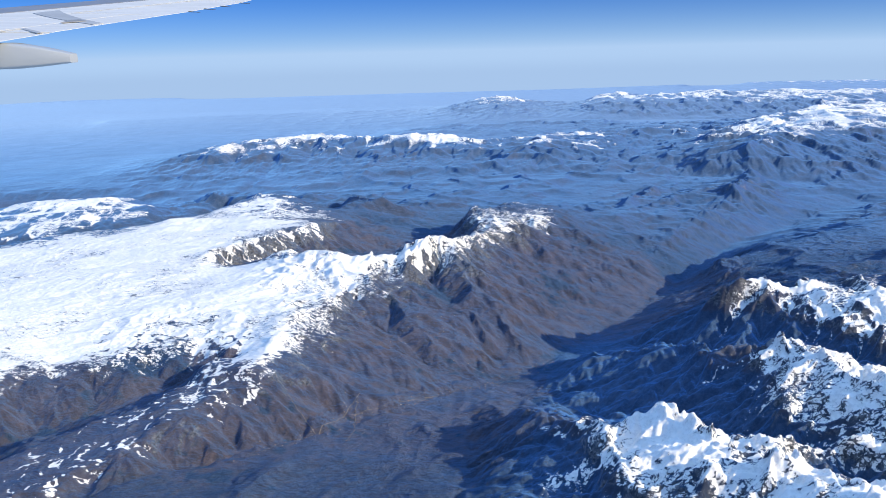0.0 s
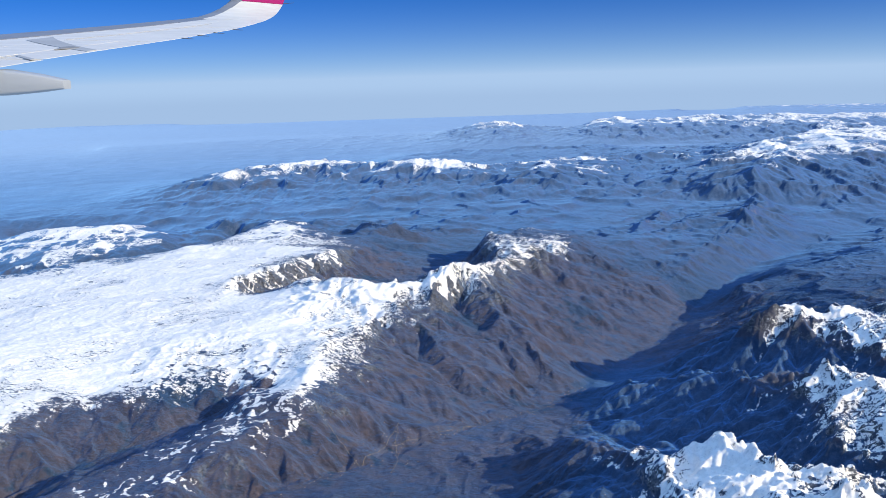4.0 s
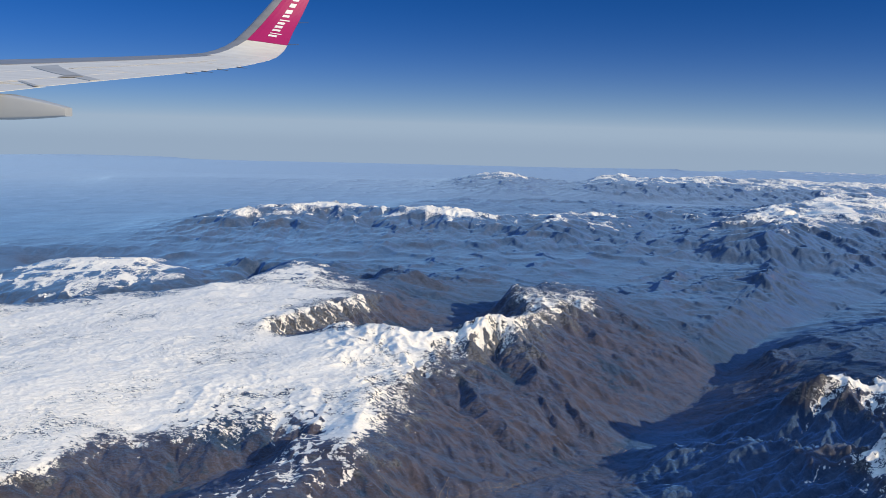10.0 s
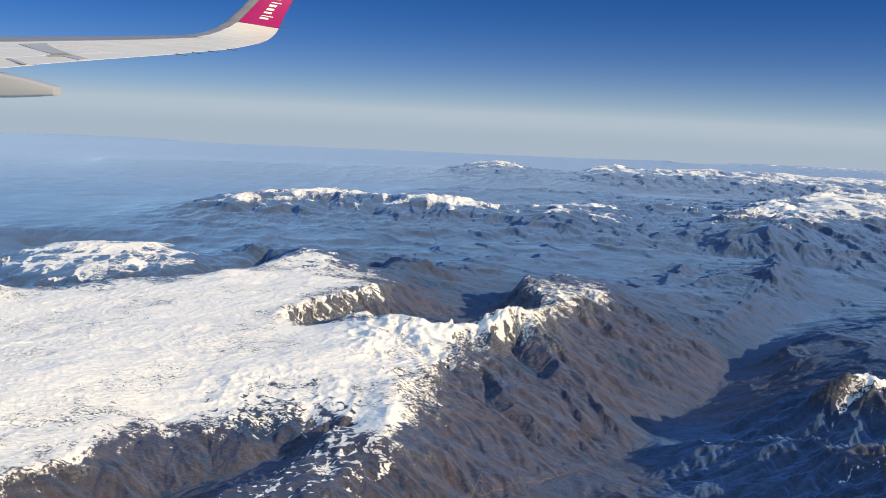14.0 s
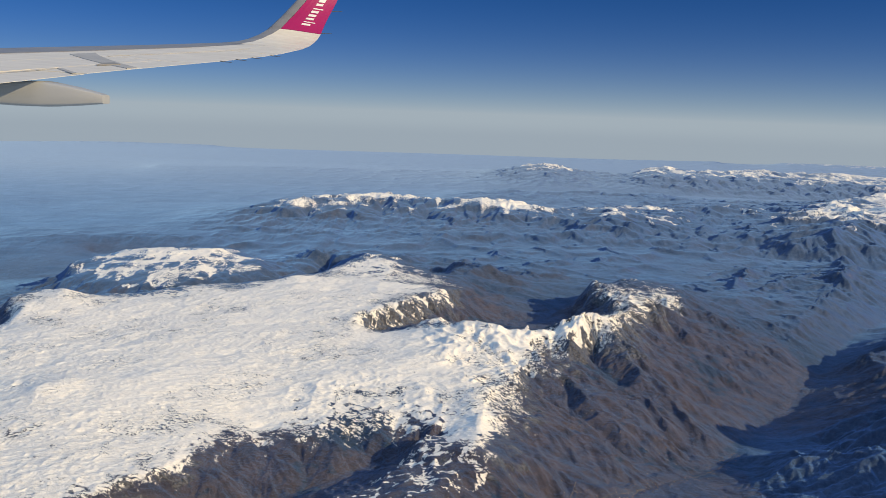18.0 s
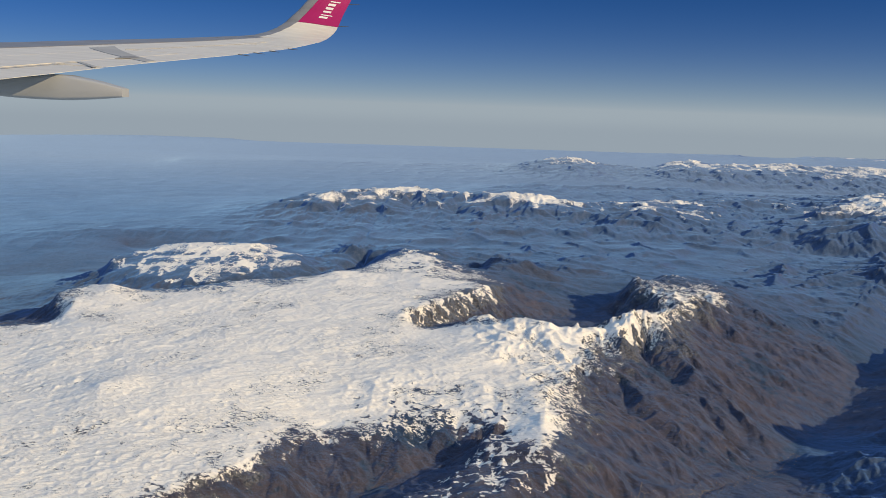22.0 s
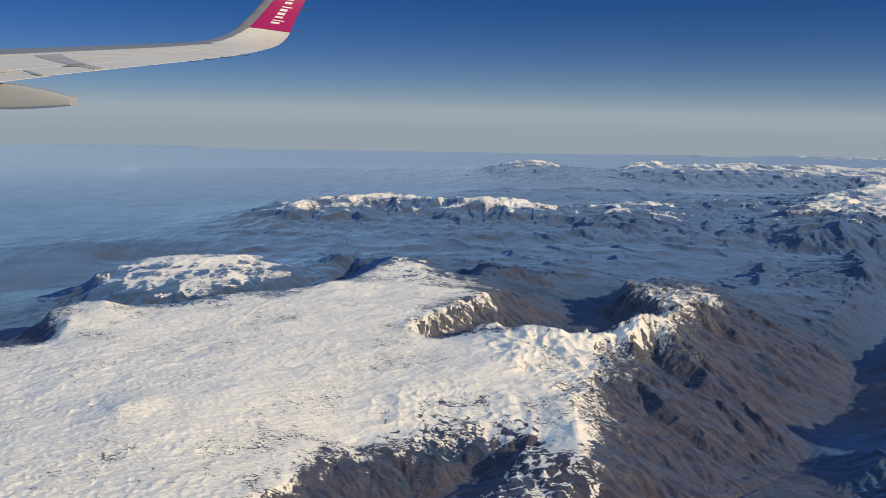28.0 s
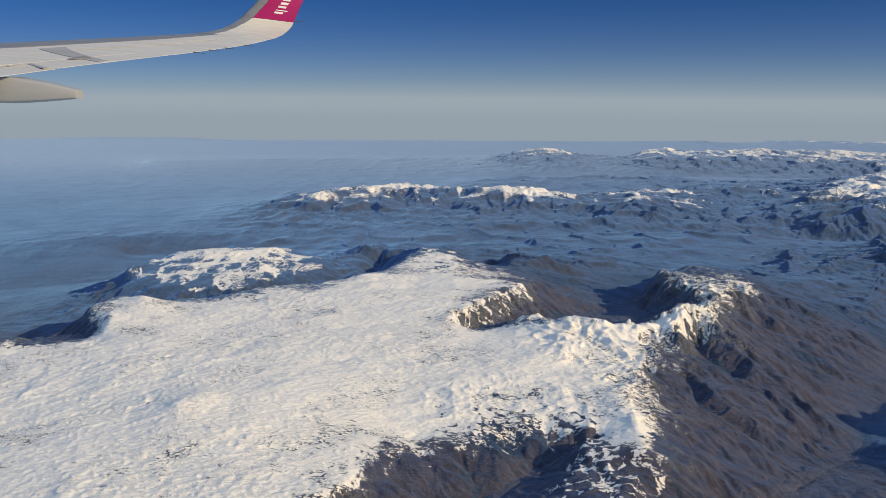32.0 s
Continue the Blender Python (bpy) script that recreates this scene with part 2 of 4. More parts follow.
# ---- the land: ridges and valleys laid out in plan (x, y, height above the sea), the ground stretched between them ----
EARTH = 43000.0                                            # the globe's radius at this scale
VALLEYS = [
    [(-60, 48, 15), (-42, 66, 14), (-30, 79, 13.4), (-20, 88, 12), (-12, 95, 10.8), (-6, 102, 9.7), (-0.9, 107.8, 8.6), (5, 114, 7.5), (12.3, 121.2, 6.4),
     (20, 133, 5.6), (26, 142, 5), (33, 150, 4.6), (42, 165, 4.4), (55, 185, 4.3), (75, 215, 4.1), (105, 245, 4), (160, 300, 4), (300, 420, 3)],
    [(-20, 72, 13), (-10, 84, 11.5), (-2, 96, 9.8), (4, 106, 8.4), (9, 114, 7.2)],
    [(9, 112, 7.3), (17, 100, 9), (26, 90, 11.5), (33, 80, 14), (38, 69, 17)],                      # between the two front ridges
    [(20, 130, 5.8), (28, 122, 8), (38, 113, 11), (49, 104, 14), (57, 94, 16)],
    [(2, 98, 9.6), (2, 84, 11.5), (0, 70, 13), (-4, 55, 14)],
    [(-29, 107, 15), (-34, 103.5, 13.6), (-40, 99, 12.7), (-47, 93, 12), (-53, 86, 11.6), (-63, 74, 11.2), (-76, 58, 11)],   # high trough below the plateau
    [(-3.6, 147.5, 13.8), (-1, 142, 12.7), (2, 137, 11.7), (5, 130, 9.8), (8, 123, 6.9)],                               # couloir
    [(-17, 136, 15.2), (-12, 128, 13.4), (-7, 121, 11.4), (0, 112, 8.4)],
    [(10, 160, 13.5), (17, 150, 9.5), (22, 141, 5.8)],
    [(18, 178, 12.5), (26, 165, 8.5), (33, 153, 5)],
    [(-13, 149.8, 17.5), (-12, 146, 16.3), (-11, 141, 15)],
    [(-1.5, 158, 17.6), (-2.2, 153, 15.4), (-3.6, 147.5, 13.6)],
    [(5, 161, 16), (7, 154, 14.2)],
    [(-24, 147.5, 17.8), (-25, 142, 17)],
    [(-43.5, 160, 14.4), (-39.6, 165, 13.8), (-33, 173, 12.8), (-22, 186, 10.5), (-10, 198, 8.6), (0, 215, 8), (12, 240, 7.5), (40, 262, 6.5), (80, 290, 5.5)],
    [(-12, 168, 12), (-2, 182, 10.5), (0, 200, 8.6)],
    [(-35, 245, 9), (-20, 262, 8), (0, 275, 7.5), (30, 300, 6.5)],
    [(-135, 172, 8), (-120, 188, 10), (-106, 190, 11.5), (-92, 196, 12.5), (-76, 207, 12.5), (-68, 222, 11.5), (-66, 245, 9)],
    [(-133, 158, 10), (-121, 160, 12.5), (-113, 155, 14)],
    [(-160, 300, 2.5), (-60, 320, 4), (20, 345, 6), (70, 340, 6), (140, 315, 5)],
    [(-300, 230, 2.5), (-190, 235, 3), (-140, 255, 4), (-90, 275, 5)],
    [(-260, 470, 1.5), (-80, 520, 3), (40, 490, 5), (90, 480, 6)],
    [(-420, 640, 1.2), (-120, 640, 2), (120, 640, 4), (320, 620, 5), (520, 560, 6)],
    [(-900, 1200, 1), (-300, 1000, 1.5), (100, 1000, 2), (500, 950, 3), (900, 900, 4)],
    [(-1700, 2250, 0.5), (-600, 2250, 0.5), (0, 2250, 0.5), (700, 2250, 0.5), (1700, 2250, 0.5)],
]
RIDGES = [
    [(-34, 160, 17.6), (-29, 155, 18.3), (-26, 152, 19), (-22, 149.4, 19.8), (-17, 148.6, 18.2), (-10, 151, 18), (-6.5, 154, 18.8),
     (-3.8, 157.5, 20.8), (0, 161, 19), (4.7, 166.5, 17.6), (10, 178, 16.6), (17, 191.5, 16.4), (25.6, 195.6, 14.8)],
    [(-22, 149.4, 19.8), (-20, 144, 17.8), (-17.5, 138, 16.4)],
    [(-26, 152, 19), (-29, 147, 17.8), (-31, 141, 17.2)],
    [(-3.8, 157.5, 20.8), (-6, 152, 18.6), (-8, 147, 16.8)],
    [(0, 161, 19), (2, 155, 17.4), (4, 149, 16)],
    [(10, 178, 16.6), (13, 170, 14.6)],
    [(10, 180, 16.6), (7, 195, 16.2), (6, 212, 15.6), (16, 219, 15.8), (25, 224.6, 14.9), (38, 228, 11)],
    [(25.6, 195.6, 14.8), (36, 185, 10.5), (46, 177, 6)],
    [(15, 186, 15.8), (22, 172, 11.5), (28, 160, 8), (33, 154, 5.6)],
    [(0.5, 153, 17.2), (3, 147, 15), (6, 141, 13.4), (9, 135, 11.3), (12, 128, 7.7)],
    [(-13, 142, 16.8), (-8, 132, 14.6), (-3, 123, 11.6), (4, 115.5, 7.8)],
    [(-21, 121, 16.8), (-15, 118, 14.8), (-10.8, 116.3, 13.6), (-6, 111, 11.2), (-2, 108.6, 9)],
    [(-22, 106, 16.4), (-18, 104, 13.6), (-13, 101, 10.9)],
    [(-48, 155, 17.2), (-46, 163, 17.4), (-40, 172, 17.5), (-34, 184, 17.2), (-30, 194, 16.7), (-24, 209, 13.6), (-18, 222, 10)],   # cirque rim
    [(-130, 147, 16.6), (-120, 146, 16), (-108, 147, 15.6), (-110, 158, 17.6), (-118, 167, 17), (-116, 176, 17), (-109, 172, 18.4),
     (-104, 178, 15.8), (-90, 185, 16.6), (-81, 191, 16.5), (-69, 197, 16.6), (-60, 210, 16.6), (-57, 226, 16.5), (-54, 238, 16.4), (-44, 234, 15.4), (-31, 215, 14.4)],
    [(-14, 142, 16.8), (-18, 131, 16.8), (-22, 119, 17), (-24, 106, 17.1), (-25, 98, 17.2), (-28, 99.5, 16.8), (-31.6, 101.3, 16.2),
     (-29, 111, 16.4), (-35, 114, 16.2), (-42, 107, 15.9), (-47, 103, 16), (-52, 106, 15.9), (-57, 98, 16.6), (-60, 90, 16.7), (-68, 79, 16.8), (-84, 62, 17)],
    [(-22, 99, 16.4), (-24.8, 95.4, 15.9), (-28, 91.9, 15.8), (-31, 85, 15.2), (-36, 78, 15), (-43, 69, 15), (-54, 56, 15.4)],
    [(-25, 97, 16.2), (-31, 96.5, 15.4), (-37, 92, 14.9), (-43, 86, 14.7), (-49, 78, 14.7), (-58, 66, 14.8)],
    [(-83, 109.5, 19), (-72, 118, 18.4), (-62, 126, 18), (-54, 140, 17.6)],
    [(-100, 130, 17), (-90, 145, 16.8), (-75, 160, 16.8), (-62, 178, 17)],
    [(-45, 122, 17.3), (-36, 130, 17.6), (-30, 140, 17.8)],
    [(-120, 205, 14), (-108, 199, 14.4), (-95, 195, 14.6), (-86, 210, 14.8), (-79, 219.2, 15.4), (-82, 226, 16)],      # second plateau
    [(-128, 214, 15.4), (-118, 226, 17), (-103.4, 222, 17.9), (-92, 232, 17.4)],
    [(-125, 240, 15), (-110, 242, 15.4), (-92, 246, 15)],
    [(-80, 245, 13), (-68, 252, 14), (-58, 258, 13)],
    [(-38, 252, 9.5), (-27, 248, 14.6), (-20, 241, 14), (-12, 236, 10)],                      # small summit behind the cirque
    # front massif across the valley
    [(30, 130, 7), (38, 124, 13.5), (44.3, 122, 19.0), (48, 122.5, 19.3), (52, 119, 18.6), (56, 117, 19.2), (61, 113, 18.8), (75, 106, 20), (95, 100, 20)],
    [(16, 121, 7), (25, 115, 12), (32, 111, 14.2), (38, 105, 16.3), (40, 97, 19.2), (42, 92, 20), (43, 85, 20.2), (46, 79, 20.4), (54, 66, 21)],
    [(5, 104, 8.8), (7, 95, 11.5), (9.5, 87.2, 14.9), (12.5, 81, 15.6), (17, 78.5, 17), (22, 77, 19.3), (24, 72, 18.8), (27, 71, 19.4), (28, 66, 19.8), (30, 60, 20.8), (34, 48, 22)],
    [(24, 71, 20.6), (19, 66, 18), (12, 60, 15), (6, 52, 13)],
    [(28, 66, 21.3), (24, 60, 18), (19, 52, 16)],
    [(43, 85, 20.2), (37, 82, 17), (33, 75, 15.4)],
    # hills and ranges beyond the river
    [(50, 160, 7), (58, 172, 10), (70, 182, 11), (90, 190, 12), (120, 195, 13), (180, 205, 14)],
    [(46, 190, 7.5), (56, 205, 9), (68, 222, 10), (84, 247, 10.4), (93.5, 265, 13.4), (104, 285, 10), (112, 310, 9.5)],
    [(40, 240, 9), (60, 262, 10), (72, 290, 9)],
    [(-150, 393, 6), (-128, 397, 9), (-108, 402, 13.6), (-92, 424, 14.2), (-73, 440, 16.2), (-50, 432, 13.8), (-28, 424, 14.8),
     (-8, 428, 16), (8, 420, 14), (20, 425, 11.5), (60, 446, 12), (95, 452, 13), (130, 440, 13)],
    [(-73, 440, 16.2), (-71, 420, 12.8), (-66, 405, 9.6), (-64, 390, 7)],
    [(-92, 424, 14.2), (-98, 408, 11), (-100, 392, 7)],
    [(-50, 432, 13.8), (-46, 414, 11), (-42, 396, 7)],
    [(8, 420, 14), (6, 404, 10.5), (2, 390, 7.5)],
    [(-8, 428, 16), (-14, 408, 12), (-20, 390, 8)],
    [(28, 388, 9.5), (37, 386, 13.6), (48, 396, 13), (62, 410, 11)],
    [(108, 346, 12), (118, 345, 14.2), (132, 352, 15.8), (146, 372, 18), (165, 392, 18.6), (190, 400, 18.4), (230, 420, 19), (300, 440, 19)],
    [(132, 400, 15), (160, 440, 17.5), (200, 480, 19), (247, 545, 19.5), (300, 560, 18)],
    [(-210, 300, 6), (-180, 312, 7), (-150, 322, 6.4), (-120, 330, 6)],
    [(-40, 560, 6), (0, 570, 8.5), (60, 575, 9), (110, 560, 10)],
    [(0, 802, 9), (34, 798, 16.5), (48, 797, 20), (66, 800, 16.5), (95, 802, 10), (122, 790, 10), (146, 784, 18), (162, 783, 20.6), (182, 785, 17),
     (215, 780, 18.8), (262, 775, 19.4), (304, 766, 20.2), (360, 760, 19.4), (470, 745, 19.6), (640, 720, 19)],
    [(120, 718, 12), (148, 713, 15.6), (190, 700, 14), (250, 690, 14.5), (330, 660, 16)],
    [(-320, 800, 4.5), (-210, 815, 6), (-120, 830, 5), (-20, 850, 6)],
    [(-700, 1300, 4), (-400, 1350, 7), (-100, 1400, 6), (200, 1450, 8), (420, 1500, 12)],
    [(520, 1480, 15), (700, 1450, 17.5), (860, 1420, 17), (1050, 1380, 17)],
    [(-1000, 1650, 9), (-760, 1750, 12), (-560, 1800, 9)],
]
OUTLINES = {                                              # plan outlines of the mountains that stand out as things
    "snow_plateau": [(-125, 150), (-112, 152), (-113, 162), (-123, 168), (-118, 180), (-104, 181), (-88, 188), (-68, 201), (-62, 215), (-60, 240), (-44, 240),
                     (-22, 212), (-29, 194), (-39, 174), (-46, 164), (-46, 157), (-36, 159), (-20, 153), (-5, 143), (-14, 131), (-18.5, 119), (-21.5, 95), (-31, 97), (-28, 108),
                     (-35, 111), (-42, 104), (-48, 99), (-52, 103), (-59, 88), (-72, 70), (-100, 60), (-160, 60), (-160, 140)],
    "second_plateau": [(-130, 210), (-112, 197), (-94, 193), (-84, 208), (-76, 219), (-80, 235), (-90, 248), (-126, 245)],
}


def lattice(x, y, salt):
    h = (x.astype(np.int64) * 374761393 + y.astype(np.int64) * 668265263 + salt * 2147483647) & 0xFFFFFFFF
    h = ((h ^ (h >> 13)) * 1274126177) & 0xFFFFFFFF
    return ((h ^ (h >> 16)) & 0xFFFF).astype(np.float32) / 65535.0


def value_noise(x, y, salt):
    """Smooth noise from -1 to 1 with its slopes."""
    xi, yi = np.floor(x), np.floor(y)
    fx, fy = x - xi, y - yi
    ux, uy = fx ** 3 * (fx * (fx * 6 - 15) + 10), fy ** 3 * (fy * (fy * 6 - 15) + 10)
    dx, dy = 30 * fx * fx * (fx - 1) ** 2, 30 * fy * fy * (fy - 1) ** 2
    a, b, c, d = lattice(xi, yi, salt), lattice(xi + 1, yi, salt), lattice(xi, yi + 1, salt), lattice(xi + 1, yi + 1, salt)
    k = a - b - c + d
    return 2 * (a + (b - a) * ux + (c - a) * uy + k * ux * uy) - 1, 2 * dx * (b - a + k * uy), 2 * dy * (c - a + k * ux)


def eroded(x, y, wavelength, octaves, salt=3, gain=0.5, damping=1.0):
    """Mountain noise: octaves fade on the slopes of the larger ones, which leaves sharp crests and smooth hollows."""
    total, sx, sy, amp = np.zeros_like(x), np.zeros_like(x), np.zeros_like(x), 1.0
    px, py = x / wavelength, y / wavelength
    for o in range(octaves):
        n, dx, dy = value_noise(px, py, salt + o)
        sx, sy = sx + dx * amp, sy + dy * amp
        total += amp * n / (1 + damping * (sx * sx + sy * sy))
        amp *= gain
        px, py = 1.6 * px + 1.2 * py + 11.3, -1.2 * px + 1.6 * py + 5.7
    return total


def crests(x, y, wavelength, octaves, salt=40, gain=0.55):
    """Ridged noise from 0 to about 1, sharp on top."""
    total, amp, weight = np.zeros_like(x), 1.0, 1.0
    px, py = x / wavelength, y / wavelength
    for o in range(octaves):
        n = (1 - np.abs(value_noise(px, py, salt + o)[0])) ** 2
        total += amp * n * weight
        weight = np.clip(n * 1.6, 0, 1)
        amp *= gain
        px, py = 1.6 * px + 1.2 * py + 3.1, -1.2 * px + 1.6 * py + 9.2
    return total


def gullies(x, y, gx, gy, cell, octaves, salt=120, gain=0.45, branch=1.6):
    """Rills and spurs that run down the slope (gx, gy): waves across it, cell by cell, each octave branching off the one before."""
    total, amp, size = np.zeros_like(x), 1.0, cell
    hx, hy = np.zeros_like(x), np.zeros_like(x)
    for o in range(octaves):
        ax, ay = gx + branch * hx, gy + branch * hy
        norm = np.sqrt(ax * ax + ay * ay) + 1e-4
        push = np.minimum(1.0, norm / 0.25)
        tx, ty = -ay / norm * push, ax / norm * push
        px, py = x / size, y / size
        xi, yi = np.floor(px), np.floor(py)
        wave, wx, wy, weight = (np.zeros_like(x) for _ in range(4))
        for i in (-1, 0, 1):
            for j in (-1, 0, 1):
                vx = px - xi - i - 0.2 - 0.6 * lattice(xi + i, yi + j, salt + o)
                vy = py - yi - j - 0.2 - 0.6 * lattice(xi + i, yi + j, salt + 31 + o)
                w = np.exp(-2.2 * (vx * vx + vy * vy))
                ph = 6.2832 * (vx * tx + vy * ty)
                wave += w * np.cos(ph)
                s = -np.sin(ph) * w
                wx, wy, weight = wx + s * tx, wy + s * ty, weight + w
        total += amp * wave / weight
        hx, hy = hx + wx / weight * amp * 0.5, hy + wy / weight * amp * 0.5
        amp, size = amp * gain, size * 0.5
    return total


def inside(x, y, outline):
    hit = np.zeros(x.shape, bool)
    for (ax, ay), (bx, by) in zip(outline, outline[1:] + outline[:1]):
        if ay != by:
            hit ^= ((ay > y) != (by > y)) & (x < (bx - ax) * (y - ay) / (by - ay) + ax)
    return hit


def blurred(a, times):
    for _ in range(times):
        p = np.pad(a, 1, mode="edge")
        a = (p[1:-1, :-2] + p[1:-1, 2:] + p[:-2, 1:-1] + p[2:, 1:-1] + 2 * a) / 6
    return a


# the sheet's own coordinates: u across, v away from the viewer; finer near by
NEAR, FAR, BEND = 46.0, 2300.0, 0.32


def plan(u, v):
    y = (NEAR ** -BEND + v * (FAR ** -BEND - NEAR ** -BEND)) ** (-1 / BEND)
    return -25 + u * (48 + 0.68 * y), y


def sheet_place(x, y):
    v = (y ** -BEND - NEAR ** -BEND) / (FAR ** -BEND - NEAR ** -BEND)
    return (x + 25) / (48 + 0.68 * y), v


def stretched(rows, cols):
    """Heights of a skin stretched between the ridges and valleys, on the sheet's coordinates, from coarse to fine."""
    height = None
    for level in (32, 16, 8, 4, 2, 1):
        r, c = rows // level, cols // level
        fixed, count = np.zeros((r, c)), np.zeros((r, c))
        for line in VALLEYS + RIDGES:
            for a, b in zip(line, line[1:]):
                k = np.linspace(0, 1, 400)[:, None]
                p = np.array(a) * (1 - k) + np.array(b) * k
                u, v = sheet_place(p[:, 0], np.maximum(p[:, 1], NEAR))
                i, j = np.round(v * (r - 1)).astype(int), np.round((u + 1) / 2 * (c - 1)).astype(int)
                ok = (i >= 0) & (i < r) & (j >= 0) & (j < c)
                np.add.at(fixed, (i[ok], j[ok]), p[ok, 2])
                np.add.at(count, (i[ok], j[ok]), 1)
        pinned = count > 0
        fixed[pinned] /= count[pinned]
        if height is None:
            height = np.full((r, c), 7.0)
        else:
            i, j = np.linspace(0, height.shape[0] - 1, r), np.linspace(0, height.shape[1] - 1, c)
            height = np.array([np.interp(j, np.arange(height.shape[1]), row) for row in height])
            height = np.array([np.interp(i, np.arange(height.shape[0]), col) for col in height.T]).T
        for _ in range(260 if level > 2 else 90):
            p = np.pad(height, 1, mode="edge")
            height = (p[1:-1, :-2] + p[1:-1, 2:] + p[:-2, 1:-1] + p[2:, 1:-1]) / 4
            height[pinned] = fixed[pinned]
    return height


def resample(grid, rows, cols):
    i, j = np.linspace(0, grid.shape[0] - 1, rows), np.linspace(0, grid.shape[1] - 1, cols)
    i0, j0 = np.minimum(i.astype(int), grid.shape[0] - 2), np.minimum(j.astype(int), grid.shape[1] - 2)
    fi, fj = (i - i0)[:, None], (j - j0)[None, :]
    return (grid[i0][:, j0] * (1 - fi) * (1 - fj) + grid[i0 + 1][:, j0] * fi * (1 - fj)
            + grid[i0][:, j0 + 1] * (1 - fi) * fj + grid[i0 + 1][:, j0 + 1] * fi * fj)


ROWS_V, COLS_U = 1130, 1250
V, U = np.meshgrid(np.linspace(0, 1, ROWS_V), np.linspace(-1, 1, COLS_U), indexing="ij")
X, Y = plan(U, V)


def step(a, lo, hi):
    k = np.clip((a - lo) / (hi - lo), 0, 1)
    return k * k * (3 - 2 * k)


coarse = blurred(stretched(512, 512), 1)
base = resample(coarse, ROWS_V, COLS_U)
wide = resample(blurred(coarse, 7), ROWS_V, COLS_U)
UC, VC = np.meshgrid(np.linspace(-1, 1, 700), np.linspace(0, 1, 700))
XW, YW = plan(UC, VC)
XW = XW + 2.0 * value_noise(XW / 5, YW / 5, 7)[0] + 1.1 * value_noise(XW / 1.7, YW / 1.7, 8)[0]
YW = YW + 2.0 * value_noise(XW / 5, YW / 5, 9)[0] + 1.1 * value_noise(XW / 1.7, YW / 1.7, 10)[0]


def region(outline, soft):
    return resample(blurred(inside(XW, YW, outline).astype(float), soft), ROWS_V, COLS_U)


plateau, second = region(OUTLINES["snow_plateau"], 5), region(OUTLINES["second_plateau"], 3)
XW, YW = XW[::3, ::3], YW[::3, ::3]
frayed = np.clip(region(OUTLINES["snow_plateau"], 34) + region(OUTLINES["second_plateau"], 9), 0, 1)
peaks = region([(-36, 163), (-20, 151), (-10, 147), (-2, 150), (4, 160), (14, 178), (27, 192), (30, 203), (27, 228), (4, 218), (4, 195), (5, 178), (-4, 164), (-12, 156), (-25, 160)], 3)
bench = region([(-22, 99), (-31, 101), (-38, 93), (-47, 80), (-52, 66), (-40, 68), (-27, 89)], 4)
trough = region([(-27, 108), (-35, 110), (-42, 104), (-48, 99), (-52, 103), (-59, 88), (-70, 72), (-60, 50), (-45, 55), (-30, 84), (-22, 91), (-23, 98)], 8)
dome_top = region([(-66, 205), (-60, 240), (-44, 242), (-22, 212), (-30, 190), (-44, 192), (-52, 204)], 5)
shoulder = region([(-36, 160), (-22, 151), (-8, 147), (-6, 138), (-15, 128), (-20, 112), (-25, 104), (-27, 128), (-34, 140)], 6)
outcrops = region([(-51, 120), (-44, 126), (-34, 127), (-27, 119), (-25, 108), (-36, 109), (-44, 104), (-51, 108)], 6)
flat = np.clip(plateau + second, 0, 1) * (1 - 0.75 * peaks)
cliffs = region([(-47, 157), (-46.5, 163), (-40.5, 173), (-33, 186), (-28, 198), (-23, 204), (-29, 182), (-36.5, 167), (-43, 157.5)], 2)
flat *= (1 - cliffs) * (1 - 0.6 * outcrops) * (1 - 0.65 * shoulder) * (1 - 0.5 * np.clip(dome_top + second, 0, 1))
beyond = step(Y, 230, 420)
massif = step(X - 0.25 * (Y - 80), 0, 14) * (1 - step(Y, 120, 150))
warp_x, warp_y = value_noise(X / 9, Y / 9, 90)[0] * 2.2, value_noise(X / 9, Y / 9, 91)[0] * 2.2
GX, GY = np.gradient(wide, axis=1) / np.gradient(X, axis=1), np.gradient(wide, axis=0) / np.gradient(Y, axis=0)
fall_off = np.clip(np.hypot(GX, GY) / 0.45, 0, 1)
near, away = int(np.searchsorted(Y[:, 0], 290)), int(np.searchsorted(Y[:, 0], 175))


def upto(a):
    return a[:near].astype(np.float32)


def since(a):
    return a[away:].astype(np.float32)


x, y, wx, wy = upto(X), upto(Y), upto(warp_x), upto(warp_y)
low = step(upto(base), 5.6, 9)                             # valley floors stay smoother
uneven = (0.42 + 0.58 * low) * (1 - 0.3 * upto(trough))
near_relief = gullies(x + 0.4 * wx, y + 0.4 * wy, upto(GX), upto(GY), 9.0, 6, gain=0.50) * 0.82 * (1 + 0.2 * upto(massif) + 0.6 * upto(peaks) + 0.3 * upto(cliffs)) * (0.1 + 0.9 * upto(fall_off)) * uneven
sharp = np.clip(upto(peaks) + upto(cliffs), 0, 1)
hollow = near_relief * (1 - 0.7 * sharp)
ribs = gullies(x + 0.2 * wx, y, upto(GX), upto(GY), 2.7, 4, 210, 0.5) * (0.09 + 0.13 * upto(peaks) + 0.16 * upto(cliffs) + 0.06 * upto(massif)) * (0.15 + 0.85 * upto(fall_off)) * uneven
hollow += ribs * (1 + 2.2 * sharp)
near_relief += ribs
near_relief += (crests(x + wx, y + wy, 13, 7) - 0.75) * 0.5 * uneven * (1 + 0.3 * upto(massif) + 0.9 * step(y + 0.8 * np.maximum(x, 0), 165, 240))
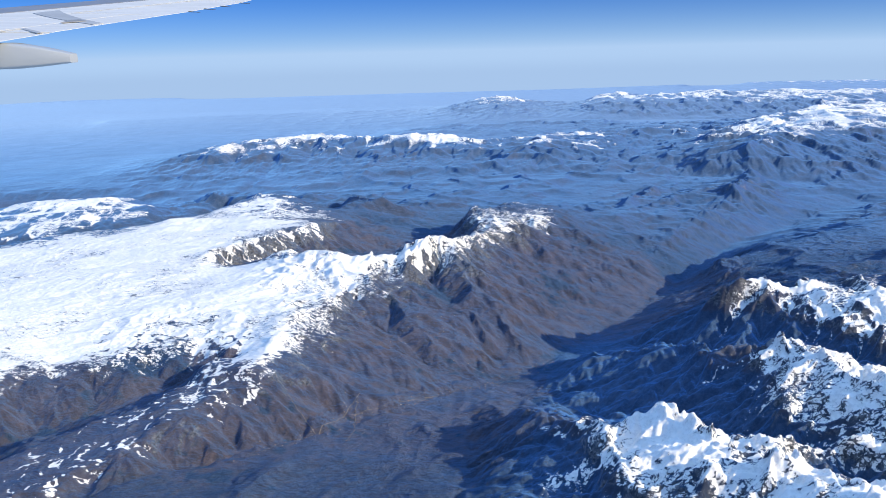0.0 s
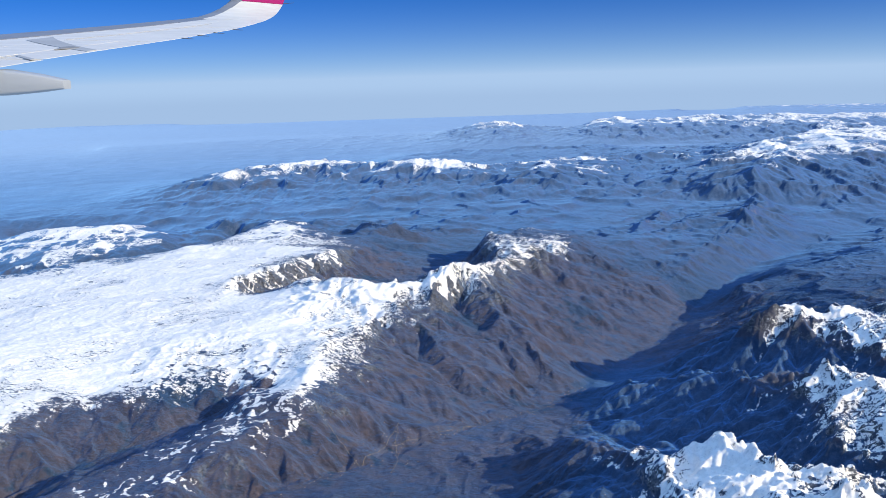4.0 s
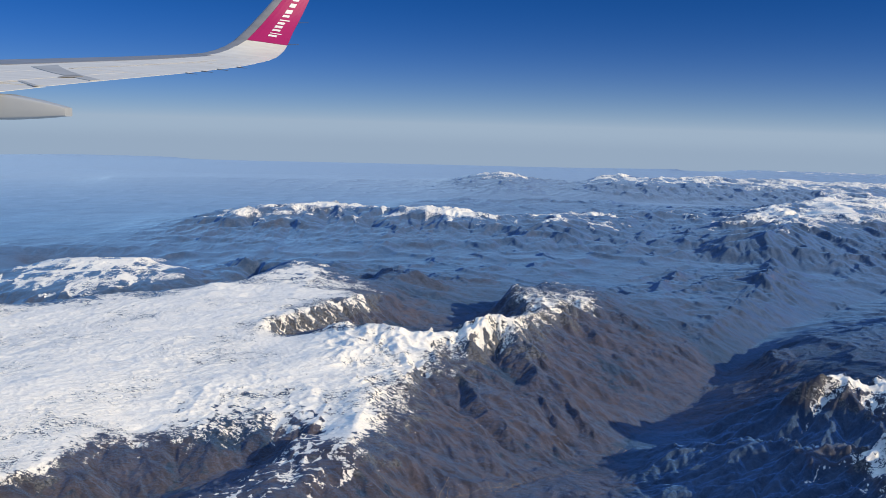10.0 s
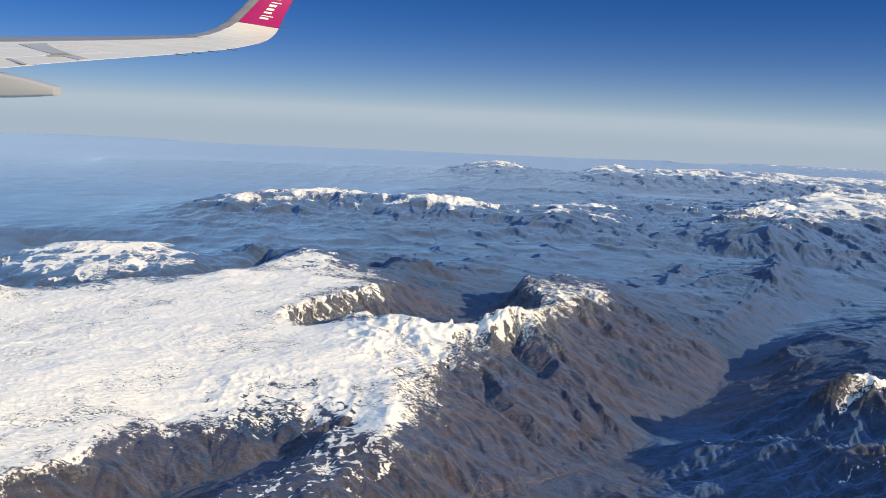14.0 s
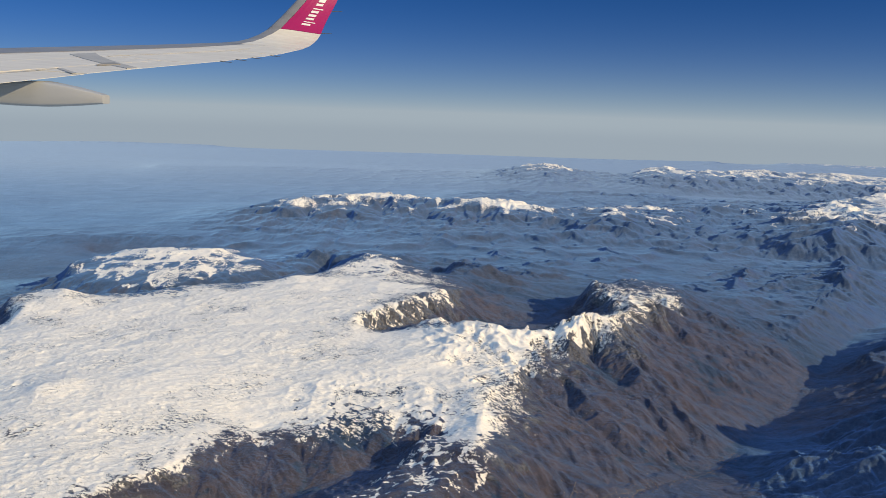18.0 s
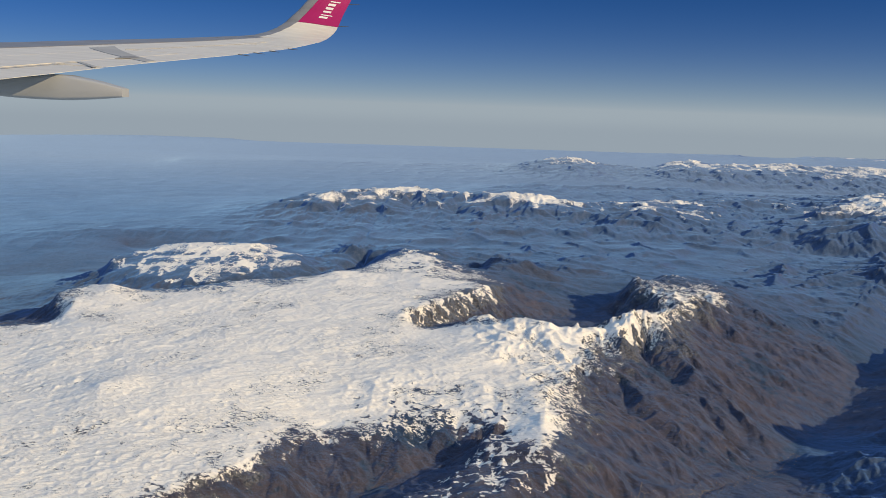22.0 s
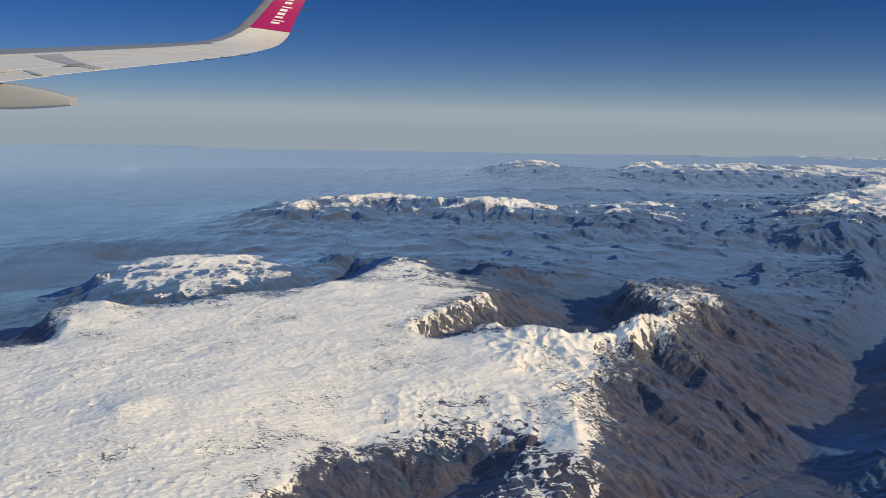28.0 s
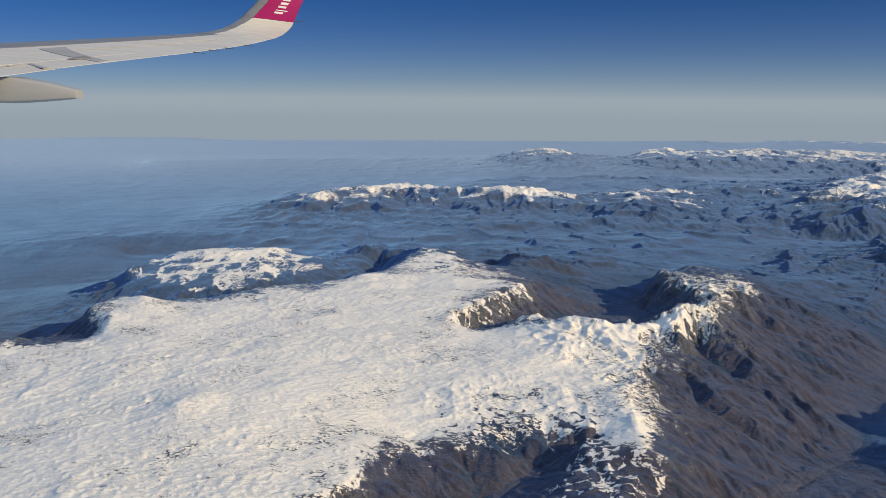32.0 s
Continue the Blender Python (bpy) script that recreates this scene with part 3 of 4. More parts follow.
near_relief += (crests(x, y, 3.1, 4, 140) - 0.7) * (0.3 + 0.2 * upto(peaks)) * step(upto(base), 14, 16) * (1 - 0.5 * upto(massif))
near_relief += (crests(x + 0.5 * wx, y + 0.5 * wy, 8.5, 4, 300, 0.5) - 0.7) * 1.7 * upto(massif) * step(upto(base), 12, 17)
near_relief += (crests(x + 0.6 * wx, 0.8 * y + 0.5 * wy, 5.5, 5, 330) - 0.75) * 1.1 * upto(shoulder)
near_relief += (crests(x + 0.3 * wx, y, 2.8, 4, 320) - 0.75) * 0.4 * upto(massif) * step(upto(base), 12, 17)
near_relief += (crests(x, y + 0.4 * x, 1.6, 4, 310) - 0.8) * 0.15 * upto(outcrops)
x, y, wx, wy = since(X), since(Y), since(warp_x), since(warp_y)
far_relief = gullies(x, y, since(GX) * 5, since(GY) * 5, 13, 6, 160, 0.5, 2.0) * 1.0 * (0.55 + 0.45 * since(fall_off))
far_relief += (crests(x + 2 * wx, y + 2 * wy, 19, 6, 60, 0.5) - 0.75) * 1.5 + eroded(x, y, 60, 4, 20) * 0.9
far_relief *= np.clip(0.20 + (since(base) - 4.5) * 0.16, 0.20, 1.0) * (1 - 0.6 * step(since(Y), 850, 1200))
hilly = step(since(Y), 190, 240) * (1 - step(since(Y), 375, 430)) * step(since(X), -170, -90)
far_relief += (crests(x + 3 * wx, y + 3 * wy, 34, 6, 500, 0.5) - 0.85) * 1.3 * hilly
far_relief *= 1 - 0.6 * step(-since(X), 110, 190) * (1 - step(since(base), 8, 11))
relief = np.zeros_like(X)
change = step(Y + 0.5 * np.maximum(X - 30, 0), 180, 285)
relief[:near] = near_relief * (1 - change[:near])
relief[away:] += far_relief * change[away:]
karst = eroded(X, Y, 11.0, 7, 33, 0.55, 0.7) * 0.38 + (0.35 + step(value_noise(X / 15, Y / 11, 345)[0], -0.5, 0.6)) * (crests(X + warp_x, Y * 1.15 - X * 0.3, 2.2, 4, 71) - 0.7) * 0.07 + (crests(X * 0.8 + Y * 0.3, Y * 1.3, 0.9, 3, 77) - 0.7) * 0.06
Z = base + (1 - flat) * relief + flat * karst
zu, zv = np.gradient(Z, axis=1) / np.gradient(X, axis=1), np.gradient(Z, axis=0) / np.gradient(Y, axis=0)
STEEP = np.hypot(zu, zv)
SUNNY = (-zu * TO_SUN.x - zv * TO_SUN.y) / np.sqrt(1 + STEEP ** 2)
ragged = (crests(X + warp_x, Y + warp_y, 7, 5, 180) - 0.8) * 1.5 + beyond * (crests(X, Y * 0.8, 30, 5, 190) - 0.75) * 2.2 + beyond * (crests(X, Y * 0.6, 11, 4, 195) - 0.85) * 4.2
HOLLOW = np.zeros_like(X)
HOLLOW[:near] = -hollow
snowline = 15.6 - 1.4 * beyond - 2.2 * step(Y, 365, 385) * (1 - step(Y, 455, 490)) * (1 - step(X, 70, 100)) + 0.9 * step(Y, 600, 700) + 0.1 * massif + 0.8 * np.clip(SUNNY, -0.3, 0.6)
SNOW = (Z - snowline) * 1.1 - np.clip(STEEP - 0.6, 0, 2) * 2.2 * (1 - 0.7 * cliffs) + ragged + 4.2 * (frayed - 0.36) * (1 - 0.6 * peaks) + 2.2 * peaks + 1.0 * bench + (bench + 0.35 * trough) * 6.0 * (crests(X, Y, 1.5, 5, 230, 0.65) - 0.95) + 0.6 * cliffs + 1.2 * HOLLOW * cliffs + 6.0 * cliffs * (crests(X + 0.5 * warp_x, Y, 1.1, 5, 410) - 0.85) + 1.2 * HOLLOW * peaks - 1.2 * second + 4.0 * (second + dome_top) * (crests(X + 0.5 * warp_x, Y * 0.7, 4.0, 5, 420, 0.7) - 1.0) - outcrops * 4.5 * (crests(X + 0.4 * warp_x, Y + 0.4 * X, 1.7, 5, 310) - 0.9) - 1.1 * plateau * step(1 - frayed, 0.1, 0.42)
SNOW += beyond * (step(X, 95, 110) * (1 - step(Y, 560, 640)) * (-0.4 + 3.6 * (crests(X, Y, 16, 5, 250) - 0.8)) + 2.0 * step(Y, 760, 785) * (1 - step(Y, 830, 860))
                  + 1.1 * step(Y, 388, 400) * (1 - step(Y, 440, 455)) * (1 - step(X, 50, 60)))
SNOW += 3.4 * np.clip(HOLLOW, -1, 1) * (1 - frayed) - 1.0 * (1 - frayed) * (1 - peaks) * (1 - beyond) * (1 - massif)
CRAG = (0.55 * step(Z, 13.4, 15.4) * (1 - step(Y + 0.8 * np.maximum(X, 0), 195, 240)) + 0.25 * peaks + np.clip(STEEP - 0.6, 0, 1) * 0.7) * (1 - 0.8 * trough)
country = step(Y + 0.8 * np.maximum(X, 0), 175, 300)       # hills and woods beyond the massif
SNOW += massif * step(Z, 15.5, 17.5) * 1.9 + massif * step(Z, 13.5, 16) * (1.4 * (1 - step(Y, 88, 102)) + 0.6 * step(X, 34, 42)) + 1.4 * massif * HOLLOW
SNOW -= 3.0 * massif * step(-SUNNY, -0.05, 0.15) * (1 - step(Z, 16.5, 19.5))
CRAG = CRAG * (1 - massif * (0.85 - 0.4 * step(Z, 15, 17))) + 0.45 * cliffs + 0.3 * bench
DRY = 0.45 * trough + 0.6 * (1 - country) * step(Y, 68, 92) + 0.15
# woods, and the weight of the haze sheen, heavy on the massif's shaded slopes
WOOD_HAZE = 0.25 + 0.4 * step(-X, 45, 70) * (1 - step(-X, 115, 150)) * step(Y, 165, 195) * (1 - beyond) + 0.3 * country + 0.1 * beyond + 0.05 * step(Y, 450, 1100) + 0.85 * massif * (1 - step(Z, 14, 17))
# where blue haze goes into the colour: far land and the shaded massif
BLUE_HAZE = np.clip(step(Y + 0.8 * np.maximum(X, 0) + 1.4 * np.maximum(-X - 45, 0) * step(Y, 150, 180), 180, 290) + 0.8 * massif, 0, 1)
# painted haze, thicker the farther the ground lies
FAR_HAZE = 0.9 * step(Y, 150, 900)
ROUGH = np.clip(0.04 * massif + 0.14 * bench + 0.08 * outcrops + 0.04 * shoulder + 0.10 * dome_top + 0.03 * peaks + 0.08 * second + 0.10 * step(1 - frayed, 0.0, 0.3), 0, 0.2) - 0.04
# the same sheet goes on beside, below and behind the viewer, in coarse squares
side = np.array([2400, 1500, 900, 500, 250, 100, 30.0])
back = np.array([-2300, -1500, -900, -500, -250, -120, -60, -20, 10, 25, 36.0])


def widened(grid, fade=None):
    g = np.pad(grid, ((len(back), 0), (len(side), len(side))), mode="edge")
    if fade is not None:
        g[:len(back)] += (fade - g[:len(back)]) * np.linspace(1, 0.1, len(back))[:, None]
    return g


Z = widened(Z, 8.0)
SNOW, DRY, WOOD_HAZE, BLUE_HAZE, FAR_HAZE, CRAG, ROUGH, base = widened(SNOW, -4.0), widened(DRY), widened(WOOD_HAZE), widened(BLUE_HAZE), widened(FAR_HAZE), widened(CRAG), widened(ROUGH), widened(base)
X, Y = widened(X), widened(Y)
Y[:len(back)] = back[:, None]
X[:, :len(side)] -= side[None, :]
X[:, -len(side):] += side[None, ::-1]
COLS_U += 2 * len(side)
Z = Z - ((X + 25) ** 2 + Y ** 2) / (2 * EARTH)
NX, NY = -np.gradient(Z, axis=1) / np.gradient(X, axis=1), -np.gradient(Z, axis=0) / np.gradient(Y, axis=0)
NORMALS = np.stack([NX, NY, np.ones_like(NX)], -1)
NORMALS /= np.linalg.norm(NORMALS, axis=-1, keepdims=True)


def land(name, cells, label, category, kind="structure"):
    """One piece of the sheet as a mesh; cells: which of its squares."""
    i, j = np.nonzero(cells)
    w = COLS_U
    quads = np.stack([i * w + j, i * w + j + 1, (i + 1) * w + j + 1, (i + 1) * w + j], 1)
    used, flat_index = np.unique(quads, return_inverse=True)
    mesh = bpy.data.meshes.new(name)
    mesh.vertices.add(len(used))
    mesh.vertices.foreach_set("co", (np.stack([X.ravel()[used], Y.ravel()[used], Z.ravel()[used]], 1) * MODEL).astype(np.float32).ravel())
    mesh.loops.add(quads.size)
    mesh.loops.foreach_set("vertex_index", flat_index.ravel().astype(np.int32))
    mesh.polygons.add(len(quads))
    mesh.polygons.foreach_set("loop_start", np.arange(0, quads.size, 4, dtype=np.int32))
    mesh.update(calc_edges=True)
    mesh.polygons.foreach_set("use_smooth", np.ones(len(quads), bool))
    for key, grid in (("snow", SNOW), ("dry", DRY), ("wood_haze", WOOD_HAZE), ("blue_haze", BLUE_HAZE), ("far_haze", FAR_HAZE), ("crag", CRAG), ("rough", ROUGH)):
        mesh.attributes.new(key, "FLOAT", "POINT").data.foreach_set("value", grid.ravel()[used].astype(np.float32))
    mesh.normals_split_custom_set_from_vertices(NORMALS.reshape(-1, 3)[used].tolist())
    mesh.materials.append(LAND)
    return tagged(new(name, mesh), label, category, "", kind)


XC, YC = (X[:-1, :-1] + X[1:, 1:]) / 2, (Y[:-1, :-1] + Y[1:, 1:]) / 2
ZC = base[:-1, :-1]
rest = np.ones(XC.shape, bool)
PIECES = [
    ("snow_plateau", inside(XC, YC, OUTLINES["snow_plateau"]), "broad rolling snow-covered karst plateau with a ragged edge"),
    ("second_plateau", inside(XC, YC, OUTLINES["second_plateau"]), "smaller snowy tableland behind the main plateau"),
    ("peak_ridge", inside(XC, YC, [(-36, 164), (-20, 151), (-8, 145), (-5, 143), (6, 148), (12, 160), (24, 186), (36, 196), (34, 232), (4, 222), (2, 190), (-10, 170), (-25, 166)]),
     "limestone ridge with snowy peaks and dark gullies"),
    ("front_massif", (XC > 8 + 0.28 * (YC - 60)) & (YC < 136) & (ZC > 9), "steep snow-capped massif in deep shade across the valley, slopes painted haze-blue"),
    ("middle_range", (YC > 375) & (YC < 470) & (XC < 75) & (XC > -160) & (ZC > 9), "long hazy mountain range with snowy crests"),
    ("eastern_range", (YC > 330) & (YC < 600) & (XC > 100) & (ZC > 12.5), "rugged distant mountains streaked with snow"),
    ("far_range", (YC > 690) & (YC < 860) & (XC > 0) & (ZC > 11), "faint snowy mountain chain on the horizon"),
]
for piece, cells, text in PIECES:
    cells = cells & rest
    rest &= ~cells
    land(piece, cells, text, "mountain")
land("ground", rest, "brown and bluish hills, wooded slopes and valley floors", "ground")


# ---- the aircraft's wing: it keeps pace with the viewer, so it is built large and far out to fit the camera's view, where its bearing stays the same ----
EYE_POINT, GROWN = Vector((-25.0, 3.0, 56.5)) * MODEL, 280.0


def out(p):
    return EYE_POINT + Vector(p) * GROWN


def part(name, bm, material, parent, label=""):
    mesh = bpy.data.meshes.new(name)
    bmesh.ops.recalc_face_normals(bm, faces=bm.faces)
    bm.to_mesh(mesh)
    bm.free()
    mesh.materials.append(material)
    for p in mesh.polygons:
        p.use_smooth = False
    ob = new(name, mesh)
    ob.parent = parent
    if label:
        tagged(ob, label)
    return ob


# sections from the root outwards, set from bearings in the camera's view: trailing edge, leading edge (aft-right,
# outboard, up), thickness
SECTIONS = [
    ((-4.485, 5, -0.162), (-9.15, 5, -0.056), 0.46), ((-4.234, 6.6, 0.023), (-8.4, 6.6, 0.115), 0.40), ((-3.936, 8.5, 0.233), (-7.5, 8.5, 0.326), 0.34),
    ((-3.74, 9.73, 0.361), (-6.93, 9.73, 0.455), 0.30), ((-3.42, 11.8, 0.569), (-5.95, 11.8, 0.68), 0.25), ((-3.12, 13.7, 0.778), (-5.06, 13.7, 0.884), 0.20),
    ((-3.02, 14.3, 0.863), (-4.78, 14.3, 0.954), 0.18), ((-2.89, 15.2, 0.998), (-4.36, 15.2, 1.059), 0.15),
]


def section(s):
    """The wing's edges and thickness at s, from 0 at the root to 1 at the tip."""
    ys = [a[1] for a, b, c in SECTIONS]
    y = ys[0] + s * (ys[-1] - ys[0])
    pick = [np.interp(y, ys, [sec[k][i] for sec in SECTIONS]) for k in (0, 1) for i in range(3)]
    return Vector(pick[:3]), Vector(pick[3:]), float(np.interp(y, ys, [sec[2] for sec in SECTIONS]))


def skin(s, c, top):
    """A point of the wing's skin: s along the span, c from the leading edge (0) to the trailing edge (1)."""
    te, le, thick = section(s)
    bulge = 2.6 * (math.sqrt(max(c, 0)) * 0.55 - 0.25 * c - 0.30 * c * c) if c < 1 else 0.0
    return le.lerp(te, c) + Vector((0, 0, thick * (bulge * (0.07 if top else -0.75))))


def wing_panel(name, s0, s1, c0, c1, material, parent, label="", spans=10, chords=8, lift=0.0):
    bm = bmesh.new()
    rings = []
    for i in range(spans + 1):
        s = s0 + (s1 - s0) * i / spans
        cs = [c0 + (c1 - c0) * (k / chords) ** (2 if c0 == 0 else 1) for k in range(chords + 1)]
        ring = [skin(s, c, True) for c in cs] + [skin(s, c, False) - Vector((0, 0, 0.004)) for c in reversed(cs)]
        rings.append([bm.verts.new(out(p + Vector((0, 0, lift)))) for p in ring])
    n = len(rings[0])
    for a, b in zip(rings, rings[1:]):
        for k in range(n):
            bm.faces.new((a[k], a[(k + 1) % n], b[(k + 1) % n], b[k]))
    bm.faces.new(rings[0])
    bm.faces.new(rings[-1][::-1])
    return part(name, bm, material, parent, label)


TIP = [                                                   # the upturned tip: trailing edge, leading edge
    ((-2.89, 15.2, 0.998), (-4.36, 15.2, 1.059)), ((-2.84, 15.5, 1.062), (-4.2, 15.52, 1.098)), ((-2.8, 15.74, 1.14), (-4.05, 15.72, 1.153)),
    ((-2.765, 15.94, 1.227), (-3.9, 15.87, 1.233)), ((-2.74, 16.1, 1.322), (-3.72, 15.98, 1.373)), ((-2.66, 16.25, 1.577), (-3.48, 16.1, 1.628)),
    ((-2.523, 16.45, 1.913), (-3.22, 16.22, 1.943)), ((-2.3, 16.72, 2.494), (-2.8, 16.5, 2.504)), ((-2.05, 16.95, 3.094), (-2.3, 16.85, 3.104)),
]


def tip_point(k, c, side):
    """A point of the upturned tip at section k (may lie between two), c from the leading edge; side: 1 inner, -1 outer face, 0 middle."""
    i = min(int(k), len(TIP) - 2)
    te, le = (Vector(TIP[i][e]).lerp(Vector(TIP[i + 1][e]), k - i) for e in (0, 1))
    i0, i1 = max(i - 1, 0), min(i + 2, len(TIP) - 1)
    rise = Vector(TIP[i1][0]) - Vector(TIP[i0][0])
    n = (te - le).cross(rise).normalized()
    if n.y > 0 or (abs(n.y) < 0.3 and n.z < 0):
        n = -n
    thick = (te - le).length * 0.055 * math.sin(math.pi * min(1, math.sqrt(max(c, 0)))) if 0 < c < 1 else 0
    return le.lerp(te, c) + n * (thick * side * min(1.0, 0.12 + 0.3 * k))


def tip_piece(name, k0, k1, c0, c1, material, parent, label="", spans=12, chords=6):
    bm = bmesh.new()
    rings = []
    for i in range(spans + 1):
        k = k0 + (k1 - k0) * i / spans
        cs = [c0 + (c1 - c0) * j / chords for j in range(chords + 1)]
        ring = [tip_point(k, c, 1) for c in cs] + [tip_point(k, c, -1) for c in reversed(cs)]
        rings.append([bm.verts.new(out(p)) for p in ring])
    n = len(rings[0])
    for a, b in zip(rings, rings[1:]):
        for j in range(n):
            bm.faces.new((a[j], a[(j + 1) % n], b[(j + 1) % n], b[j]))
    bm.faces.new(rings[0])
    bm.faces.new(rings[-1][::-1])
    bmesh.ops.remove_doubles(bm, verts=bm.verts, dist=0.01)
    return part(name, bm, material, parent, label)


def loft(name, rings, material, parent, label=""):
    bm = bmesh.new()
    rows = [[bm.verts.new(out(p)) for p in ring] for ring in rings]
    n = len(rows[0])
    for a, b in zip(rows, rows[1:]):
        for j in range(n):
            bm.faces.new((a[j], a[(j + 1) % n], b[(j + 1) % n], b[j]))
    bm.faces.new(rows[0])
    bm.faces.new(rows[-1][::-1])
    return part(name, bm, material, parent, label)


def fairing_ring(x, y, top, bottom, half, flat_side=0.32):
    ring = []
    for k in range(20):
        a = 2 * math.pi * k / 20
        cx, cz = math.cos(a), math.sin(a)
        cx, cz = math.copysign(abs(cx) ** flat_side, cx), math.copysign(abs(cz) ** flat_side, cz)
        ring.append((x, y + half * cx, (top + bottom) / 2 + (top - bottom) / 2 * cz))
    return ring


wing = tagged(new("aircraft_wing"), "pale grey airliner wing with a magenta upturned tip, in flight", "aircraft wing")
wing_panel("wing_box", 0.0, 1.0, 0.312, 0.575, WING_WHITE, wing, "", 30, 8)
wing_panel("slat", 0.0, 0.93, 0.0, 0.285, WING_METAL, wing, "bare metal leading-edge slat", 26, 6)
# the shadow line behind the slat, put in as a dark strip
wing_panel("slat_gap_shade", 0.0, 0.9, 0.287, 0.310, WING_DARK, wing, "dark strip standing in for the shadow behind the slat", 26, 2, -0.01)
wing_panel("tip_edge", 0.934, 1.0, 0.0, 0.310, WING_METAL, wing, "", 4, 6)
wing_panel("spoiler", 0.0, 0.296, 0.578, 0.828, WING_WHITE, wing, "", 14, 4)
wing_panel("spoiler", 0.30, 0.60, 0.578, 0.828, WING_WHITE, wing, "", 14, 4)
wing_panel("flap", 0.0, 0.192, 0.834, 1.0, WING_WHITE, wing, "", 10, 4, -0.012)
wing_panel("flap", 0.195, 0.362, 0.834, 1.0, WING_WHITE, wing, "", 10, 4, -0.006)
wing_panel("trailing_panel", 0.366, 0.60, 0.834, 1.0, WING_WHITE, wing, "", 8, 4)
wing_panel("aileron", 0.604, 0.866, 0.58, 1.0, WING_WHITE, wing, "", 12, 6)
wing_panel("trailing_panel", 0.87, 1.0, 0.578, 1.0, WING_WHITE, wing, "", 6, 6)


def skin_patch(name, corners, material, label="", lift=0.006, steps=10):
    """A thin plate on the wing's upper skin between four corners (s, c)."""
    bm = bmesh.new()
    a, b, c, d = corners
    rows = []
    for i in range(steps + 1):
        f = i / steps
        left, right = (tuple(p + (q - p) * f for p, q in zip(e0, e1)) for e0, e1 in ((a, d), (b, c)))
        top = [skin(*left, True) + Vector((0, 0, lift)), skin(*right, True) + Vector((0, 0, lift))]
        rows.append([bm.verts.new(out(p)) for p in top + [top[1] - Vector((0, 0, 0.005)), top[0] - Vector((0, 0, 0.005))]])
    for r0, r1 in zip(rows, rows[1:]):
        for k in range(4):
            bm.faces.new((r0[k], r0[(k + 1) % 4], r1[(k + 1) % 4], r1[k]))
    bm.faces.new(rows[0])
    bm.faces.new(rows[-1][::-1])
    return part(name, bm, material, wing, label)


skin_patch("hinge_bay", [(0.589, 0.43), (0.637, 0.415), (0.467, 0.99), (0.449, 0.985)], WING_GREY, "grey unpainted strip across the wing")
skin_patch("bay_cover", [(0.494, 0.815), (0.508, 0.825), (0.487, 0.89), (0.458, 0.855)], WING_PLATE, "darker brown-grey plate", 0.012)
skin_patch("seam", [(0.0, 0.828), (0.0, 0.834), (0.393, 0.864), (0.393, 0.858)], WING_GREY)
skin_patch("seam", [(0.393, 0.858), (0.398, 0.862), (0.357, 0.99), (0.351, 0.985)], WING_GREY)
skin_patch("seam", [(0.60, 0.572), (0.60, 0.578), (0.922, 0.638), (0.922, 0.632)], WING_GREY)
skin_patch("seam", [(0.300, 0.578), (0.304, 0.578), (0.20, 0.83), (0.196, 0.83)], WING_GREY)
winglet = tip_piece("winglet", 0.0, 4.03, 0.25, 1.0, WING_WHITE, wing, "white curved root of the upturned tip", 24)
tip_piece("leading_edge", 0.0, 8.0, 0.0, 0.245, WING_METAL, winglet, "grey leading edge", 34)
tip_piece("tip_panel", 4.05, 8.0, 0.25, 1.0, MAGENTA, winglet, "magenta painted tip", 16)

# a row of plain white strokes where the airline's name stands
for n in range(12):
    k = 4.5 + 0.215 * n
    tall, thin_ = (0.24, 0.06) if n in (1, 5) else (0.17, 0.13)
    bm = bmesh.new()
    corners = [(k, 0.55), (k + thin_, 0.55), (k + thin_, 0.55 + tall), (k, 0.55 + tall)]
    inner = [tip_point(a, c, 1) for a, c in corners]
    face = (inner[1] - inner[0]).cross(inner[2] - inner[0]).normalized()
    face = -face if face.y > 0 else face
    lo = [bm.verts.new(out(p + face * 0.002)) for p in inner]
    hi = [bm.verts.new(out(p + face * 0.006)) for p in inner]
    bm.faces.new(lo[::-1])
    bm.faces.new(hi)
    for j in range(4):
        bm.faces.new((lo[j], lo[(j + 1) % 4], hi[(j + 1) % 4], hi[j]))
    part("white_stroke", bm, MARK_WHITE, winglet)

FAIRING = [(-7.07, 0.2, 0.13, 0.06), (-6.27, 0.17, 0.02, 0.13), (-5.47, 0.14, -0.03, 0.18), (-4.89, 0.11, -0.045, 0.2), (-4.56, 0.12, -0.078, 0.2), (-4.29, 0.135, -0.089, 0.2),
           (-4.13, 0.155, -0.09, 0.2), (-4.04, 0.155, -0.09, 0.19), (-3.76, 0.108, -0.07, 0.15), (-3.52, 0.052, -0.045, 0.1), (-3.48, 0.04, -0.043, 0.085)]
fairing = loft("flap_track_fairing", [fairing_ring(x, 8.2, top, bottom, half, 0.26) for x, top, bottom, half in FAIRING], FAIRING_GREY, wing, "canoe-shaped flap fairing")
fairing.data.shade_smooth()
fairing.data.set_sharp_from_angle(angle=radians(40))


def rod(name, a, b, r, material, parent):
    a, b = Vector(a), Vector(b)
    side = (b - a).cross(Vector((0, 0, 1))).normalized()
    up_ = side.cross(b - a).normalized()
    rings = [[tuple(p + (side * math.cos(q) + up_ * math.sin(q)) * w) for q in [i * math.pi / 3 for i in range(6)]] for p, w in ((a, r), (b, r * 0.4))]
    return loft(name, rings, material, parent)


